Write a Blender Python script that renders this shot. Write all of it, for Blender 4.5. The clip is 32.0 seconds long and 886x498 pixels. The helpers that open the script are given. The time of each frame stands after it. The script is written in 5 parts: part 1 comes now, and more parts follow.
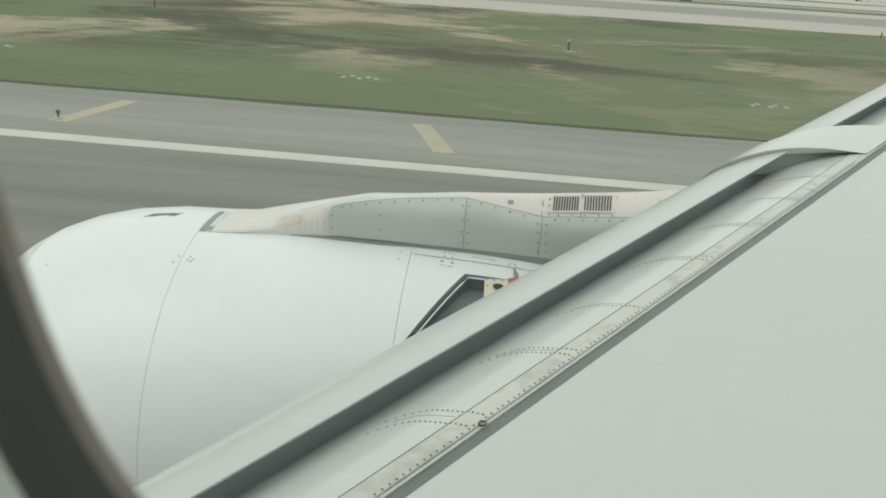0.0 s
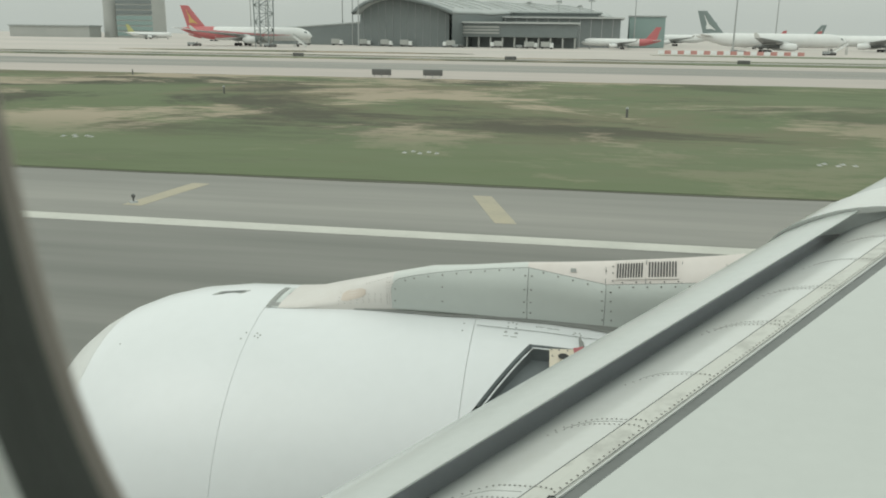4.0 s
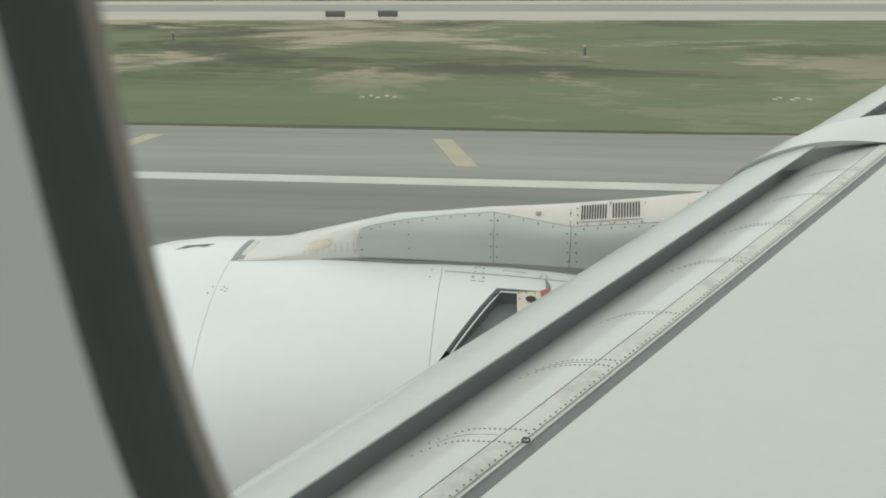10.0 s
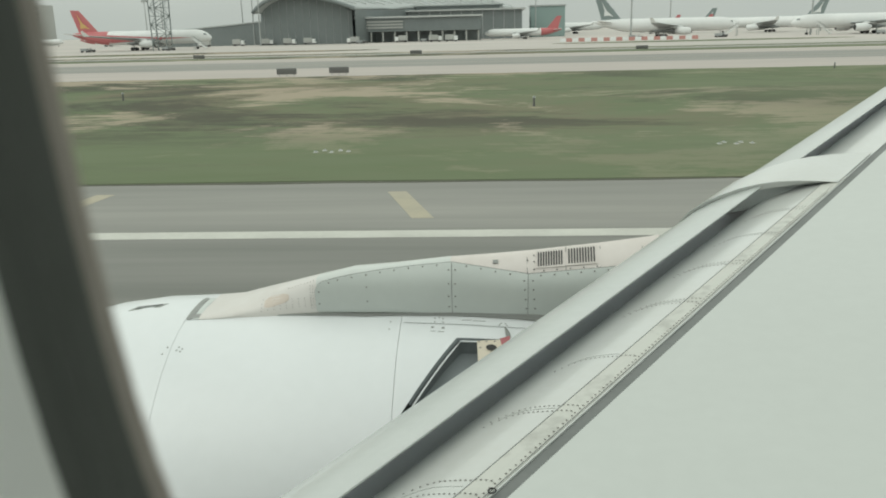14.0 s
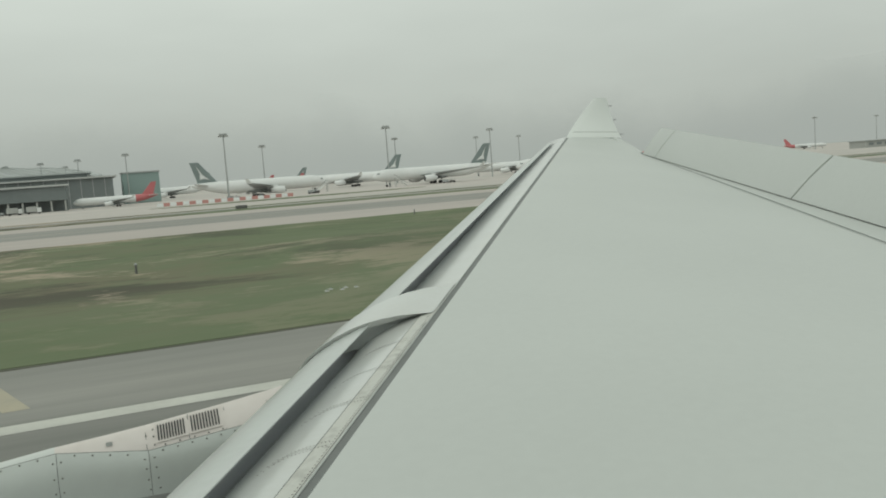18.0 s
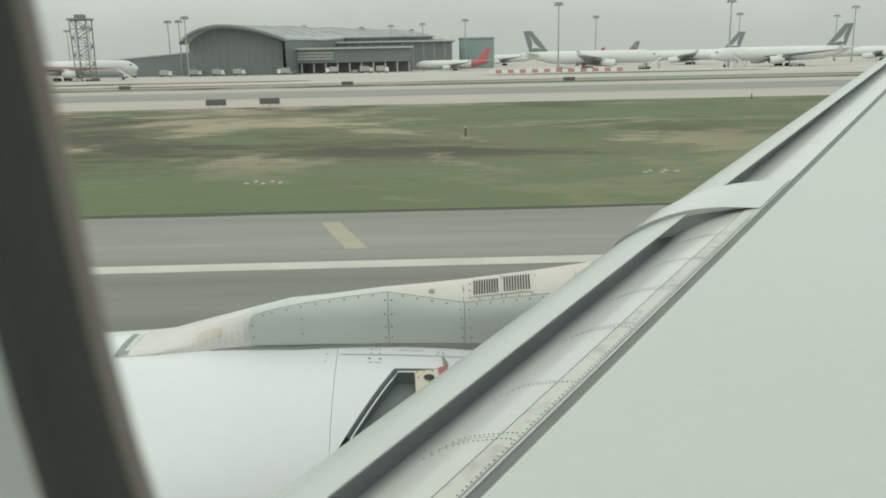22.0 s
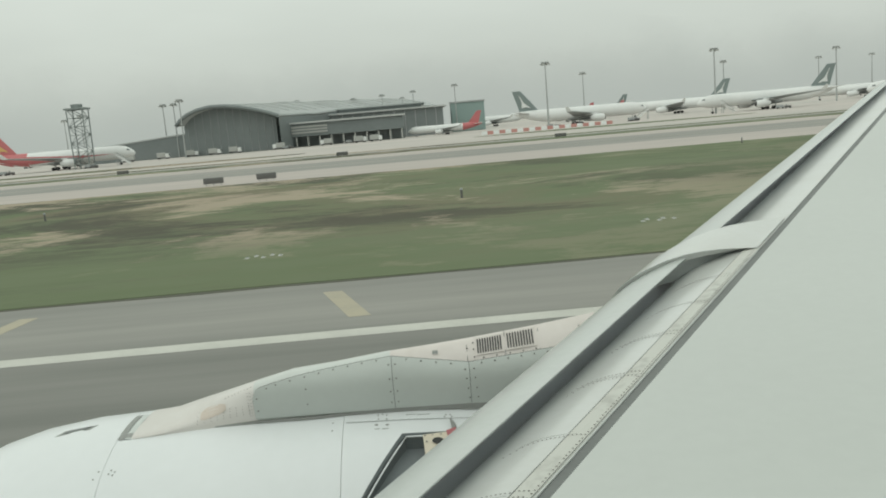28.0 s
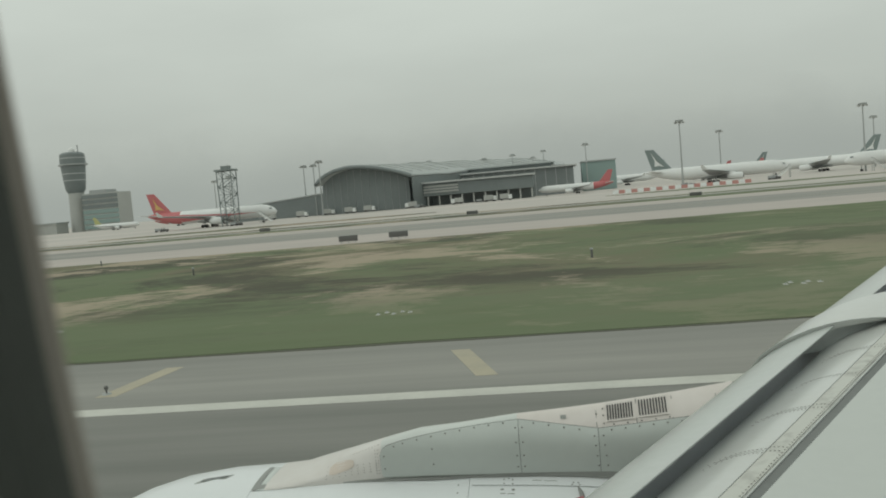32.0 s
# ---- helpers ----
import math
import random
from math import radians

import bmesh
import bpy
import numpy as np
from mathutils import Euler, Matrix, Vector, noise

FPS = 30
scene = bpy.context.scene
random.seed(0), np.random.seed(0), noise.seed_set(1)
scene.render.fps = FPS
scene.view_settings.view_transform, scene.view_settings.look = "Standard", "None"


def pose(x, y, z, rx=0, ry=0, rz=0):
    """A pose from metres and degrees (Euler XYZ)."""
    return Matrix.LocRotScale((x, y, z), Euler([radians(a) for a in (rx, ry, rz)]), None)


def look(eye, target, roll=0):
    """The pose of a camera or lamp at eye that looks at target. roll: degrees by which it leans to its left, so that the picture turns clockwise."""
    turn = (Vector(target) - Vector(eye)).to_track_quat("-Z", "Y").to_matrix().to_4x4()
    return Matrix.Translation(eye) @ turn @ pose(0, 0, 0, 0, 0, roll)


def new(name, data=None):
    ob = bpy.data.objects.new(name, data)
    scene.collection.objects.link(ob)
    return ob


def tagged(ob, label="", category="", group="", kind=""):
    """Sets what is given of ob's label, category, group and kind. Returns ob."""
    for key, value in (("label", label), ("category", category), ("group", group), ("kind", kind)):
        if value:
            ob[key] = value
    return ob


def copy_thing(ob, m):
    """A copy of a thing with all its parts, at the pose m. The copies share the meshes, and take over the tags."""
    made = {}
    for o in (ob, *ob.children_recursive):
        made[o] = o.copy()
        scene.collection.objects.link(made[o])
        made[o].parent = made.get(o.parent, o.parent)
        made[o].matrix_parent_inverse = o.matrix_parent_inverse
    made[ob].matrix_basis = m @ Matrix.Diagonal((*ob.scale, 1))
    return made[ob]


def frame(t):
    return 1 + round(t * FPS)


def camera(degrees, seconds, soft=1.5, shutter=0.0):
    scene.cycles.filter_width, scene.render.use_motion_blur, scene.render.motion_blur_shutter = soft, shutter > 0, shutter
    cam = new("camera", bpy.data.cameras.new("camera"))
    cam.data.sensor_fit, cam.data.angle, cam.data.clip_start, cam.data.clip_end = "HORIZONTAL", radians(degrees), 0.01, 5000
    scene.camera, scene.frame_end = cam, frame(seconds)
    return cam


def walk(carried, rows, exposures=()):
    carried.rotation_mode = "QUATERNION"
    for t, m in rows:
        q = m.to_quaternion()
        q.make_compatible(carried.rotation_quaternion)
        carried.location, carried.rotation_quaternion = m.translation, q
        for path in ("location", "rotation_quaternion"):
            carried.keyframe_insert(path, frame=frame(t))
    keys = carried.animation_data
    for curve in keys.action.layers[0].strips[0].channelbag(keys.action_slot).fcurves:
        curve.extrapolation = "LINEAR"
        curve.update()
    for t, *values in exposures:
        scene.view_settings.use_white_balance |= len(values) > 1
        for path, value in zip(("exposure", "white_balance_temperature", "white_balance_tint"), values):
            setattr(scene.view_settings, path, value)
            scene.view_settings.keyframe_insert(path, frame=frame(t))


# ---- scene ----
cam = camera(56.52, 32.0, soft=1.9)
cam.data.dof.use_dof, cam.data.dof.focus_distance, cam.data.dof.aperture_fstop = True, 9.0, 12.0


def view(x, y, z, yaw, pitch, roll):
    return pose(x, y, z) @ pose(0, 0, 0, 90 + pitch, 0, yaw) @ pose(0, 0, 0, 0, 0, roll)


# seconds, x, y, z, yaw, pitch, roll
PATH = [
    (0, 0.0170, 0.001, 5.700, 4.81, -19.33, 3.65),
    (0.5, 0.0230, 0.001, 5.701, 6.51, -18.20, 2.52),
    (1, 0.0170, 0.001, 5.701, 7.74, -16.68, 1.59),
    (1.5, 0.0170, 0.001, 5.701, 8.14, -15.96, 1.22),
    (2, 0.0180, 0.000, 5.701, 8.44, -15.48, 0.91),
    (2.5, 0.0200, 0.001, 5.701, 8.83, -15.02, 0.57),
    (3, 0.0190, -0.000, 5.701, 9.11, -14.75, 0.60),
    (3.5, 0.0273, -0.001, 5.702, 9.43, -14.58, 0.64),
    (5.5, 0.0187, -0.000, 5.700, 9.83, -14.53, 0.89),
    (6, 0.0160, 0.001, 5.700, 10.11, -14.21, 0.30),
    (6.5, 0.0120, -0.001, 5.702, 10.60, -13.65, -0.41),
    (7, 0.0120, -0.001, 5.701, 11.14, -13.71, -1.44),
    (7.5, 0.0180, 0.000, 5.700, 8.91, -14.05, -1.10),
    (8, 0.0080, -0.000, 5.700, 6.19, -13.94, -0.08),
    (8.5, -0.0070, -0.002, 5.698, 5.12, -14.02, 0.03),
    (9, -0.0100, -0.003, 5.689, 2.20, -14.71, 1.76),
    (9.5, -0.0110, -0.004, 5.710, 5.07, -15.32, 0.10),
    (10, -0.0065, -0.002, 5.727, 6.83, -18.47, -0.32),
    (10.5, 0.0015, -0.002, 5.728, 7.27, -18.68, -0.64),
    (11, 0.0055, -0.003, 5.727, 7.38, -18.53, -0.79),
    (11.5, -0.0065, -0.002, 5.726, 5.64, -18.11, -0.50),
    (12, -0.0045, -0.001, 5.726, 5.09, -17.42, -0.56),
    (12.5, -0.0085, -0.002, 5.725, 4.47, -15.59, -0.89),
    (13, -0.0075, -0.001, 5.724, 4.51, -15.04, -1.59),
    (13.5, -0.0055, -0.001, 5.723, 4.49, -15.09, -1.69),
    (15.5, -0.0190, -0.000, 5.704, -3.13, -12.42, -0.68),
    (16, -0.0060, -0.000, 5.699, -5.91, -11.01, -2.08),
    (16.5, -0.0010, -0.000, 5.699, -10.56, -9.87, -3.27),
    (17, -0.0020, 0.001, 5.698, -15.84, -8.99, -3.34),
    (17.5, 0.0140, 0.001, 5.699, -21.01, -7.49, -3.12),
    (18, 0.0070, 0.001, 5.706, -23.31, -5.45, -4.27),
    (18.5, -0.0050, -0.000, 5.701, -24.77, -3.50, -6.64),
    (19, 0.0000, -0.001, 5.701, -23.94, -3.42, -6.92),
    (19.5, 0.0210, -0.000, 5.700, -19.81, -6.94, -3.12),
    (20, 0.0280, -0.001, 5.702, -14.05, -8.68, -3.85),
    (20.5, 0.0020, 0.000, 5.699, -9.27, -9.83, -3.87),
    (21, -0.0030, 0.000, 5.700, -5.82, -11.16, -2.25),
    (21.5, -0.0130, -0.000, 5.714, -1.99, -12.70, -1.20),
    (22, -0.0210, -0.000, 5.720, -1.07, -12.98, -1.19),
    (22.5, -0.0040, -0.000, 5.722, 1.07, -13.47, -1.78),
    (23, -0.0110, 0.002, 5.723, 1.04, -13.52, -2.07),
    (23.5, 0.0020, 0.001, 5.711, -0.20, -12.73, -3.15),
    (24, 0.0080, 0.001, 5.700, -1.06, -11.68, -4.29),
    (24.5, 0.0085, 0.003, 5.699, -1.24, -11.51, -4.35),
    (25, 0.0070, 0.001, 5.702, -1.75, -10.43, -4.16),
    (25.5, 0.0070, 0.001, 5.699, -2.56, -8.36, -5.09),
    (27.5, 0.0090, 0.002, 5.699, -1.47, -8.31, -5.00),
    (28, 0.0060, 0.002, 5.699, -1.15, -8.64, -4.91),
    (28.5, 0.0000, 0.001, 5.699, -0.88, -8.46, -5.13),
    (29, -0.0080, 0.002, 5.704, -0.41, -8.48, -5.10),
    (29.5, -0.0100, 0.002, 5.710, 1.99, -5.98, -5.61),
    (30, -0.0030, 0.001, 5.715, 5.26, -4.25, -4.21),
    (30.5, 0.0030, 0.001, 5.714, 8.60, -3.72, -4.25),
    (31, 0.0075, -0.000, 5.715, 9.86, -3.48, -4.81),
    (31.5, 0.0115, 0.000, 5.715, 10.00, -3.94, -4.69),
    (32, 0.0065, 0.002, 5.718, 7.44, -3.82, -5.00),
]
walk(cam, [(row[0], view(*row[1:])) for row in PATH], exposures=[(0, 0.0), (14, 0.0), (16, -0.08), (17, -0.05), (18, -0.35), (19, -0.42), (20.5, 0.0), (27.5, -0.08), (29.5, -0.30), (32, -0.44)])

# ---------------------------------------------------------------- light
world = bpy.data.worlds.new("overcast_sky")
scene.world = world
world.use_nodes = True
wn, wl = world.node_tree.nodes, world.node_tree.links
wn.clear()
sky = wn.new("ShaderNodeTexSky")
sky.sky_type, sky.sun_disc = "NISHITA", False
sky.sun_elevation, sky.sun_rotation = radians(49), radians(233)
sky.dust_density, sky.air_density = 6.0, 1.0
geo = wn.new("ShaderNodeTexCoord")
sep = wn.new("ShaderNodeSeparateXYZ")
wl.new(geo.outputs["Generated"], sep.inputs[0])
# cloud cover: the zenith is about three times as bright as the horizon
lift = wn.new("ShaderNodeMapRange")
lift.inputs["From Min"].default_value, lift.inputs["From Max"].default_value = 0.0, 0.31
lift.inputs["To Min"].default_value, lift.inputs["To Max"].default_value = 0.58, 0.97
wl.new(sep.outputs["Z"], lift.inputs["Value"])
cloud = wn.new("ShaderNodeTexNoise")
cloud.inputs["Scale"].default_value, cloud.inputs["Detail"].default_value = 2.2, 5.0
stretch = wn.new("ShaderNodeMapping")
stretch.inputs["Scale"].default_value = (1.0, 1.0, 3.5)
wl.new(geo.outputs["Generated"], stretch.inputs[0])
wl.new(stretch.outputs[0], cloud.inputs["Vector"])
veil = wn.new("ShaderNodeMapRange")
veil.inputs["From Min"].default_value, veil.inputs["From Max"].default_value = 0.3, 0.7
veil.inputs["To Min"].default_value, veil.inputs["To Max"].default_value = 0.94, 1.06
wl.new(cloud.outputs["Fac"], veil.inputs["Value"])
level = wn.new("ShaderNodeMath")
level.operation = "MULTIPLY"
wl.new(lift.outputs[0], level.inputs[0])
wl.new(veil.outputs[0], level.inputs[1])
grey = wn.new("ShaderNodeMix")
grey.data_type, grey.blend_type = "RGBA", "MULTIPLY"
grey.inputs["Factor"].default_value = 1.0
grey.inputs["A"].default_value = (0.95, 1.033, 0.938, 1)
wl.new(level.outputs[0], grey.inputs["B"])
dim = wn.new("ShaderNodeMix")
dim.data_type = "RGBA"
dim.inputs["Factor"].default_value = 0.93
hazy = wn.new("ShaderNodeMix")
hazy.data_type, hazy.blend_type = "RGBA", "MULTIPLY"
hazy.inputs["Factor"].default_value = 1.0
hazy.inputs["B"].default_value = (0.1, 0.1, 0.1, 1)
wl.new(sky.outputs[0], hazy.inputs["A"])
wl.new(hazy.outputs["Result"], dim.inputs["A"])
wl.new(grey.outputs["Result"], dim.inputs["B"])
back = wn.new("ShaderNodeBackground")
back.inputs["Strength"].default_value = 1.0
wl.new(dim.outputs["Result"], back.inputs["Color"])
out = wn.new("ShaderNodeOutputWorld")
wl.new(back.outputs[0], out.inputs["Surface"])

sun = new("sun", bpy.data.lights.new("sun", "SUN"))
sun.data.energy, sun.data.angle, sun.data.color = 0.5, radians(40), (0.98, 1.0, 0.95)
sun.matrix_world = look((-50, -38, 72), (0, 0, 0))

# ---------------------------------------------------------------- materials


def material(name, colour, rough=0.5, metal=0.0, second=None, scale=3.0, grain=40.0, amount=0.5, bump=0.0, stretch=(1, 1, 1), spec=0.5, lo=0.38, hi=0.64):
    """A procedural surface: two tones mixed by large and fine noise, with a fine relief."""
    m = bpy.data.materials.new(name)
    m.use_nodes = True
    n, l = m.node_tree.nodes, m.node_tree.links
    b = n["Principled BSDF"]
    b.inputs["Roughness"].default_value, b.inputs["Metallic"].default_value = rough, metal
    b.inputs["Specular IOR Level"].default_value = spec
    if second is None:
        second = tuple(c * 0.82 for c in colour)
    tc = n.new("ShaderNodeTexCoord")
    mp = n.new("ShaderNodeMapping")
    mp.inputs["Scale"].default_value = stretch
    l.new(tc.outputs["Object"], mp.inputs[0])
    big, fine = n.new("ShaderNodeTexNoise"), n.new("ShaderNodeTexNoise")
    big.inputs["Scale"].default_value, big.inputs["Detail"].default_value = scale, 5
    fine.inputs["Scale"].default_value, fine.inputs["Detail"].default_value = grain, 4
    l.new(mp.outputs[0], big.inputs["Vector"])
    l.new(mp.outputs[0], fine.inputs["Vector"])
    blend = n.new("ShaderNodeMix")
    blend.data_type = "FLOAT"
    blend.inputs["Factor"].default_value = 0.35
    l.new(big.outputs["Fac"], blend.inputs["A"])
    l.new(fine.outputs["Fac"], blend.inputs["B"])
    ramp = n.new("ShaderNodeMapRange")
    ramp.inputs["From Min"].default_value, ramp.inputs["From Max"].default_value = lo, hi
    ramp.inputs["To Max"].default_value = amount
    l.new(blend.outputs["Result"], ramp.inputs["Value"])
    mix = n.new("ShaderNodeMix")
    mix.data_type = "RGBA"
    mix.inputs["A"].default_value, mix.inputs["B"].default_value = (*colour, 1), (*second, 1)
    l.new(ramp.outputs[0], mix.inputs["Factor"])
    l.new(mix.outputs["Result"], b.inputs["Base Color"])
    if bump:
        bp = n.new("ShaderNodeBump")
        bp.inputs["Strength"].default_value, bp.inputs["Distance"].default_value = 0.5, bump
        l.new(fine.outputs["Fac"], bp.inputs["Height"])
        l.new(bp.outputs[0], b.inputs["Normal"])
    return m


WHITE = material("white_paint", (0.73, 0.755, 0.765), 0.3, second=(0.675, 0.70, 0.705), scale=0.7, grain=9, amount=0.5)
SKIN = material("wing_grey_paint", (0.52, 0.545, 0.522), 0.42, second=(0.472, 0.495, 0.474), scale=0.3, grain=11, amount=0.55)
NOSE = material("leading_edge_paint", (0.575, 0.592, 0.578), 0.16, second=(0.54, 0.548, 0.522), scale=1.3, grain=20, amount=0.7)
SLAT = material("slat_paint", (0.52, 0.545, 0.53), 0.24, second=(0.465, 0.49, 0.475), scale=1.0, grain=16, amount=0.6)
BAND = material("spar_band", (0.55, 0.555, 0.515), 0.5, second=(0.24, 0.235, 0.215), scale=2.0, grain=14, amount=0.75, lo=0.50, hi=0.72)
SEAL = material("grey_seal", (0.18, 0.19, 0.185), 0.6, second=(0.12, 0.13, 0.125), scale=2, grain=30)
FOOT = material("pale_grey_seal", (0.30, 0.31, 0.295), 0.6, second=(0.25, 0.255, 0.245), scale=2, grain=20)
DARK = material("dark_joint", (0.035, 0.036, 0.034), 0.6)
BOLT = material("fastener", (0.19, 0.185, 0.17), 0.5, 0.2)
FAIRING = material("pylon_grey_paint", (0.54, 0.575, 0.55), 0.3, second=(0.50, 0.53, 0.51), scale=1.2, grain=12, amount=0.6)
BEIGE = material("pylon_beige_paint", (0.68, 0.635, 0.605), 0.4, second=(0.60, 0.555, 0.515), scale=1.6, grain=12, amount=0.7)
LIP = material("dull_lip_metal", (0.70, 0.71, 0.695), 0.45, 0.25, second=(0.62, 0.625, 0.605), scale=4, grain=30)
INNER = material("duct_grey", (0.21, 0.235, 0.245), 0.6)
DOORB = material("reverser_beige", (0.66, 0.60, 0.49), 0.5, second=(0.58, 0.52, 0.42), scale=5, grain=30)
RED = material("red_paint", (0.40, 0.13, 0.14), 0.5)
ASPHALT = material("runway_asphalt", (0.165, 0.168, 0.153), 0.85, second=(0.25, 0.247, 0.228), scale=0.16, grain=1.1, amount=0.9, bump=0.004, stretch=(0.07, 1, 1))
SHOULDER = material("shoulder_asphalt", (0.225, 0.225, 0.206), 0.85, second=(0.32, 0.312, 0.287), scale=0.18, grain=1.0, amount=0.9, bump=0.004, stretch=(0.08, 1, 1))
CONCRETE = material("taxiway_concrete", (0.47, 0.42, 0.385), 0.85, second=(0.37, 0.345, 0.32), scale=0.02, grain=0.25, amount=0.9, stretch=(0.25, 1, 1))
APRON = material("apron_concrete", (0.535, 0.485, 0.45), 0.85, second=(0.41, 0.40, 0.37), scale=0.012, grain=0.1, amount=0.9, stretch=(0.3, 1, 1))
def turf():
    """Mown grass with dry straw and bare soil in long worn patches."""
    m = material("mown_grass", (0.138, 0.171, 0.098), 0.95, second=(0.163, 0.190, 0.121), scale=0.035, grain=0.5, amount=0.95, bump=0.02, stretch=(0.35, 1, 1), spec=0.1)
    n, l = m.node_tree.nodes, m.node_tree.links
    b = n["Principled BSDF"]
    last = b.inputs["Base Color"].links[0].from_socket
    tc = n.new("ShaderNodeTexCoord")
    place = n.new("ShaderNodeSeparateXYZ")
    l.new(tc.outputs["Object"], place.inputs[0])
    # worn ground lies away from the paved edge; the first metres are watered turf
    worn = n.new("ShaderNodeMapRange")
    worn.interpolation_type = "SMOOTHSTEP"
    worn.inputs["From Min"].default_value, worn.inputs["From Max"].default_value = 40, 54
    worn.inputs["To Min"].default_value, worn.inputs["To Max"].default_value = 0.25, 1.0
    l.new(place.outputs["Y"], worn.inputs["Value"])
    # the stretch behind the wing has been reseeded and is nearly whole
    reseeded = n.new("ShaderNodeMapRange")
    reseeded.interpolation_type = "SMOOTHSTEP"
    reseeded.inputs["From Min"].default_value, reseeded.inputs["From Max"].default_value = 2, 34
    reseeded.inputs["To Min"].default_value, reseeded.inputs["To Max"].default_value = 1.0, 0.25
    l.new(place.outputs["X"], reseeded.inputs["Value"])
    bare = n.new("ShaderNodeMath")
    bare.operation = "MULTIPLY"
    l.new(worn.outputs[0], bare.inputs[0])
    l.new(reseeded.outputs[0], bare.inputs[1])
    blades = n.new("ShaderNodeTexNoise")
    blades.inputs["Scale"].default_value, blades.inputs["Detail"].default_value, blades.inputs["Roughness"].default_value = 0.9, 8, 0.75
    comb = n.new("ShaderNodeMapping")
    comb.inputs["Scale"].default_value, comb.inputs["Rotation"].default_value = (0.35, 1.3, 1), (0, 0, 0.12)
    l.new(tc.outputs["Object"], comb.inputs[0])
    l.new(comb.outputs[0], blades.inputs["Vector"])
    for scale, seed, colour, lo, hi, most in ((0.022, 3.0, (0.19, 0.165, 0.12), 0.48, 0.57, 0.75), (0.032, 17.0, (0.085, 0.083, 0.066), 0.49, 0.56, 0.85), (0.042, 29.0, (0.38, 0.325, 0.25), 0.515, 0.565, 0.85)):
        mp = n.new("ShaderNodeMapping")
        mp.inputs["Scale"].default_value, mp.inputs["Location"].default_value = (0.75, 1, 1), (seed, seed * 2, 0)
        l.new(tc.outputs["Object"], mp.inputs[0])
        no = n.new("ShaderNodeTexNoise")
        no.inputs["Scale"].default_value, no.inputs["Detail"].default_value, no.inputs["Roughness"].default_value = scale, 12, 0.66
        no.inputs["Distortion"].default_value = 0.6
        l.new(mp.outputs[0], no.inputs["Vector"])
        ragged = n.new("ShaderNodeMath")
        ragged.operation = "MULTIPLY_ADD"
        ragged.inputs[1].default_value = 0.34
        l.new(blades.outputs["Fac"], ragged.inputs[0])
        l.new(no.outputs["Fac"], ragged.inputs[2])
        mr = n.new("ShaderNodeMapRange")
        mr.inputs["From Min"].default_value, mr.inputs["From Max"].default_value, mr.inputs["To Max"].default_value = lo + 0.17, hi + 0.17, most
        l.new(ragged.outputs[0], mr.inputs["Value"])
        cut = n.new("ShaderNodeMath")
        cut.operation = "MULTIPLY"
        l.new(mr.outputs[0], cut.inputs[0])
        l.new(bare.outputs[0], cut.inputs[1])
        mx = n.new("ShaderNodeMix")
        mx.data_type = "RGBA"
        mx.inputs["B"].default_value = (*colour, 1)
        l.new(last, mx.inputs["A"])
        l.new(cut.outputs[0], mx.inputs["Factor"])
        last = mx.outputs["Result"]
    l.new(last, b.inputs["Base Color"])
    return m


GRASS = turf()
LINE = material("white_line_paint", (0.56, 0.56, 0.51), 0.7, second=(0.40, 0.40, 0.365), scale=0.6, grain=5)
YELLOW = material("yellow_line_paint", (0.41, 0.37, 0.275), 0.7, second=(0.29, 0.275, 0.235), scale=0.8, grain=5)
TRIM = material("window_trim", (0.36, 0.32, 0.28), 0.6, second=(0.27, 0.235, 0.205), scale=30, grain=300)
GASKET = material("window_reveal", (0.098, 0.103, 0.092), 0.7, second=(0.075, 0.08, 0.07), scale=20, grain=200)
LINING = material("cabin_lining", (0.84, 0.84, 0.80), 0.6, second=(0.80, 0.80, 0.76), scale=15, grain=200)

# distant set: tail green, roof and teal carry haze in their paler base colours
FUSE = material("far_white_paint", (0.74, 0.755, 0.745), 0.45, scale=0.1, grain=1.0)
GREEN = material("tail_hazed_green", (0.21, 0.255, 0.25), 0.5)
CRIMSON = material("tail_red", (0.50, 0.155, 0.16), 0.5, second=(0.45, 0.13, 0.135), scale=0.2, grain=1)
GOLD = material("tail_gold", (0.62, 0.42, 0.16), 0.5)
OLIVE = material("tail_yellow_green", (0.45, 0.45, 0.2), 0.5)
UNDER = material("belly_grey", (0.34, 0.36, 0.36), 0.5)
TYRE = material("tyre_rubber", (0.05, 0.05, 0.05), 0.8)
GLAZE = material("dark_facade_glass", (0.17, 0.195, 0.195), 0.45, second=(0.22, 0.245, 0.245), scale=0.08, grain=0.5)
ROOFM = material("hazed_metal_roof", (0.41, 0.435, 0.43), 0.55, second=(0.37, 0.395, 0.39), scale=0.05, grain=0.3)
RIBM = material("pale_roof_rib", (0.5, 0.52, 0.51), 0.5)
WALLM = material("pale_plaster", (0.42, 0.43, 0.41), 0.7, second=(0.36, 0.37, 0.355), scale=0.1, grain=1)
# steel tone raised so the far masts look washed out by haze
STEEL = material("hazed_steel", (0.38, 0.40, 0.395), 0.5, 0.2)
TEAL = material("teal_hoarding", (0.26, 0.35, 0.335), 0.6)
HAZARD = material("barrier_red", (0.5, 0.25, 0.22), 0.6)
SIGN = material("sign_case", (0.13, 0.13, 0.125), 0.6)

# ---------------------------------------------------------------- builders


def mesh_of(name, verts, faces):
    me = bpy.data.meshes.new(name)
    me.from_pydata([tuple(v) for v in verts], [], faces)
    me.update()
    return me


def smooth(me, angle=40):
    me.polygons.foreach_set("use_smooth", [True] * len(me.polygons))
    me.set_sharp_from_angle(angle=radians(angle))
    return me


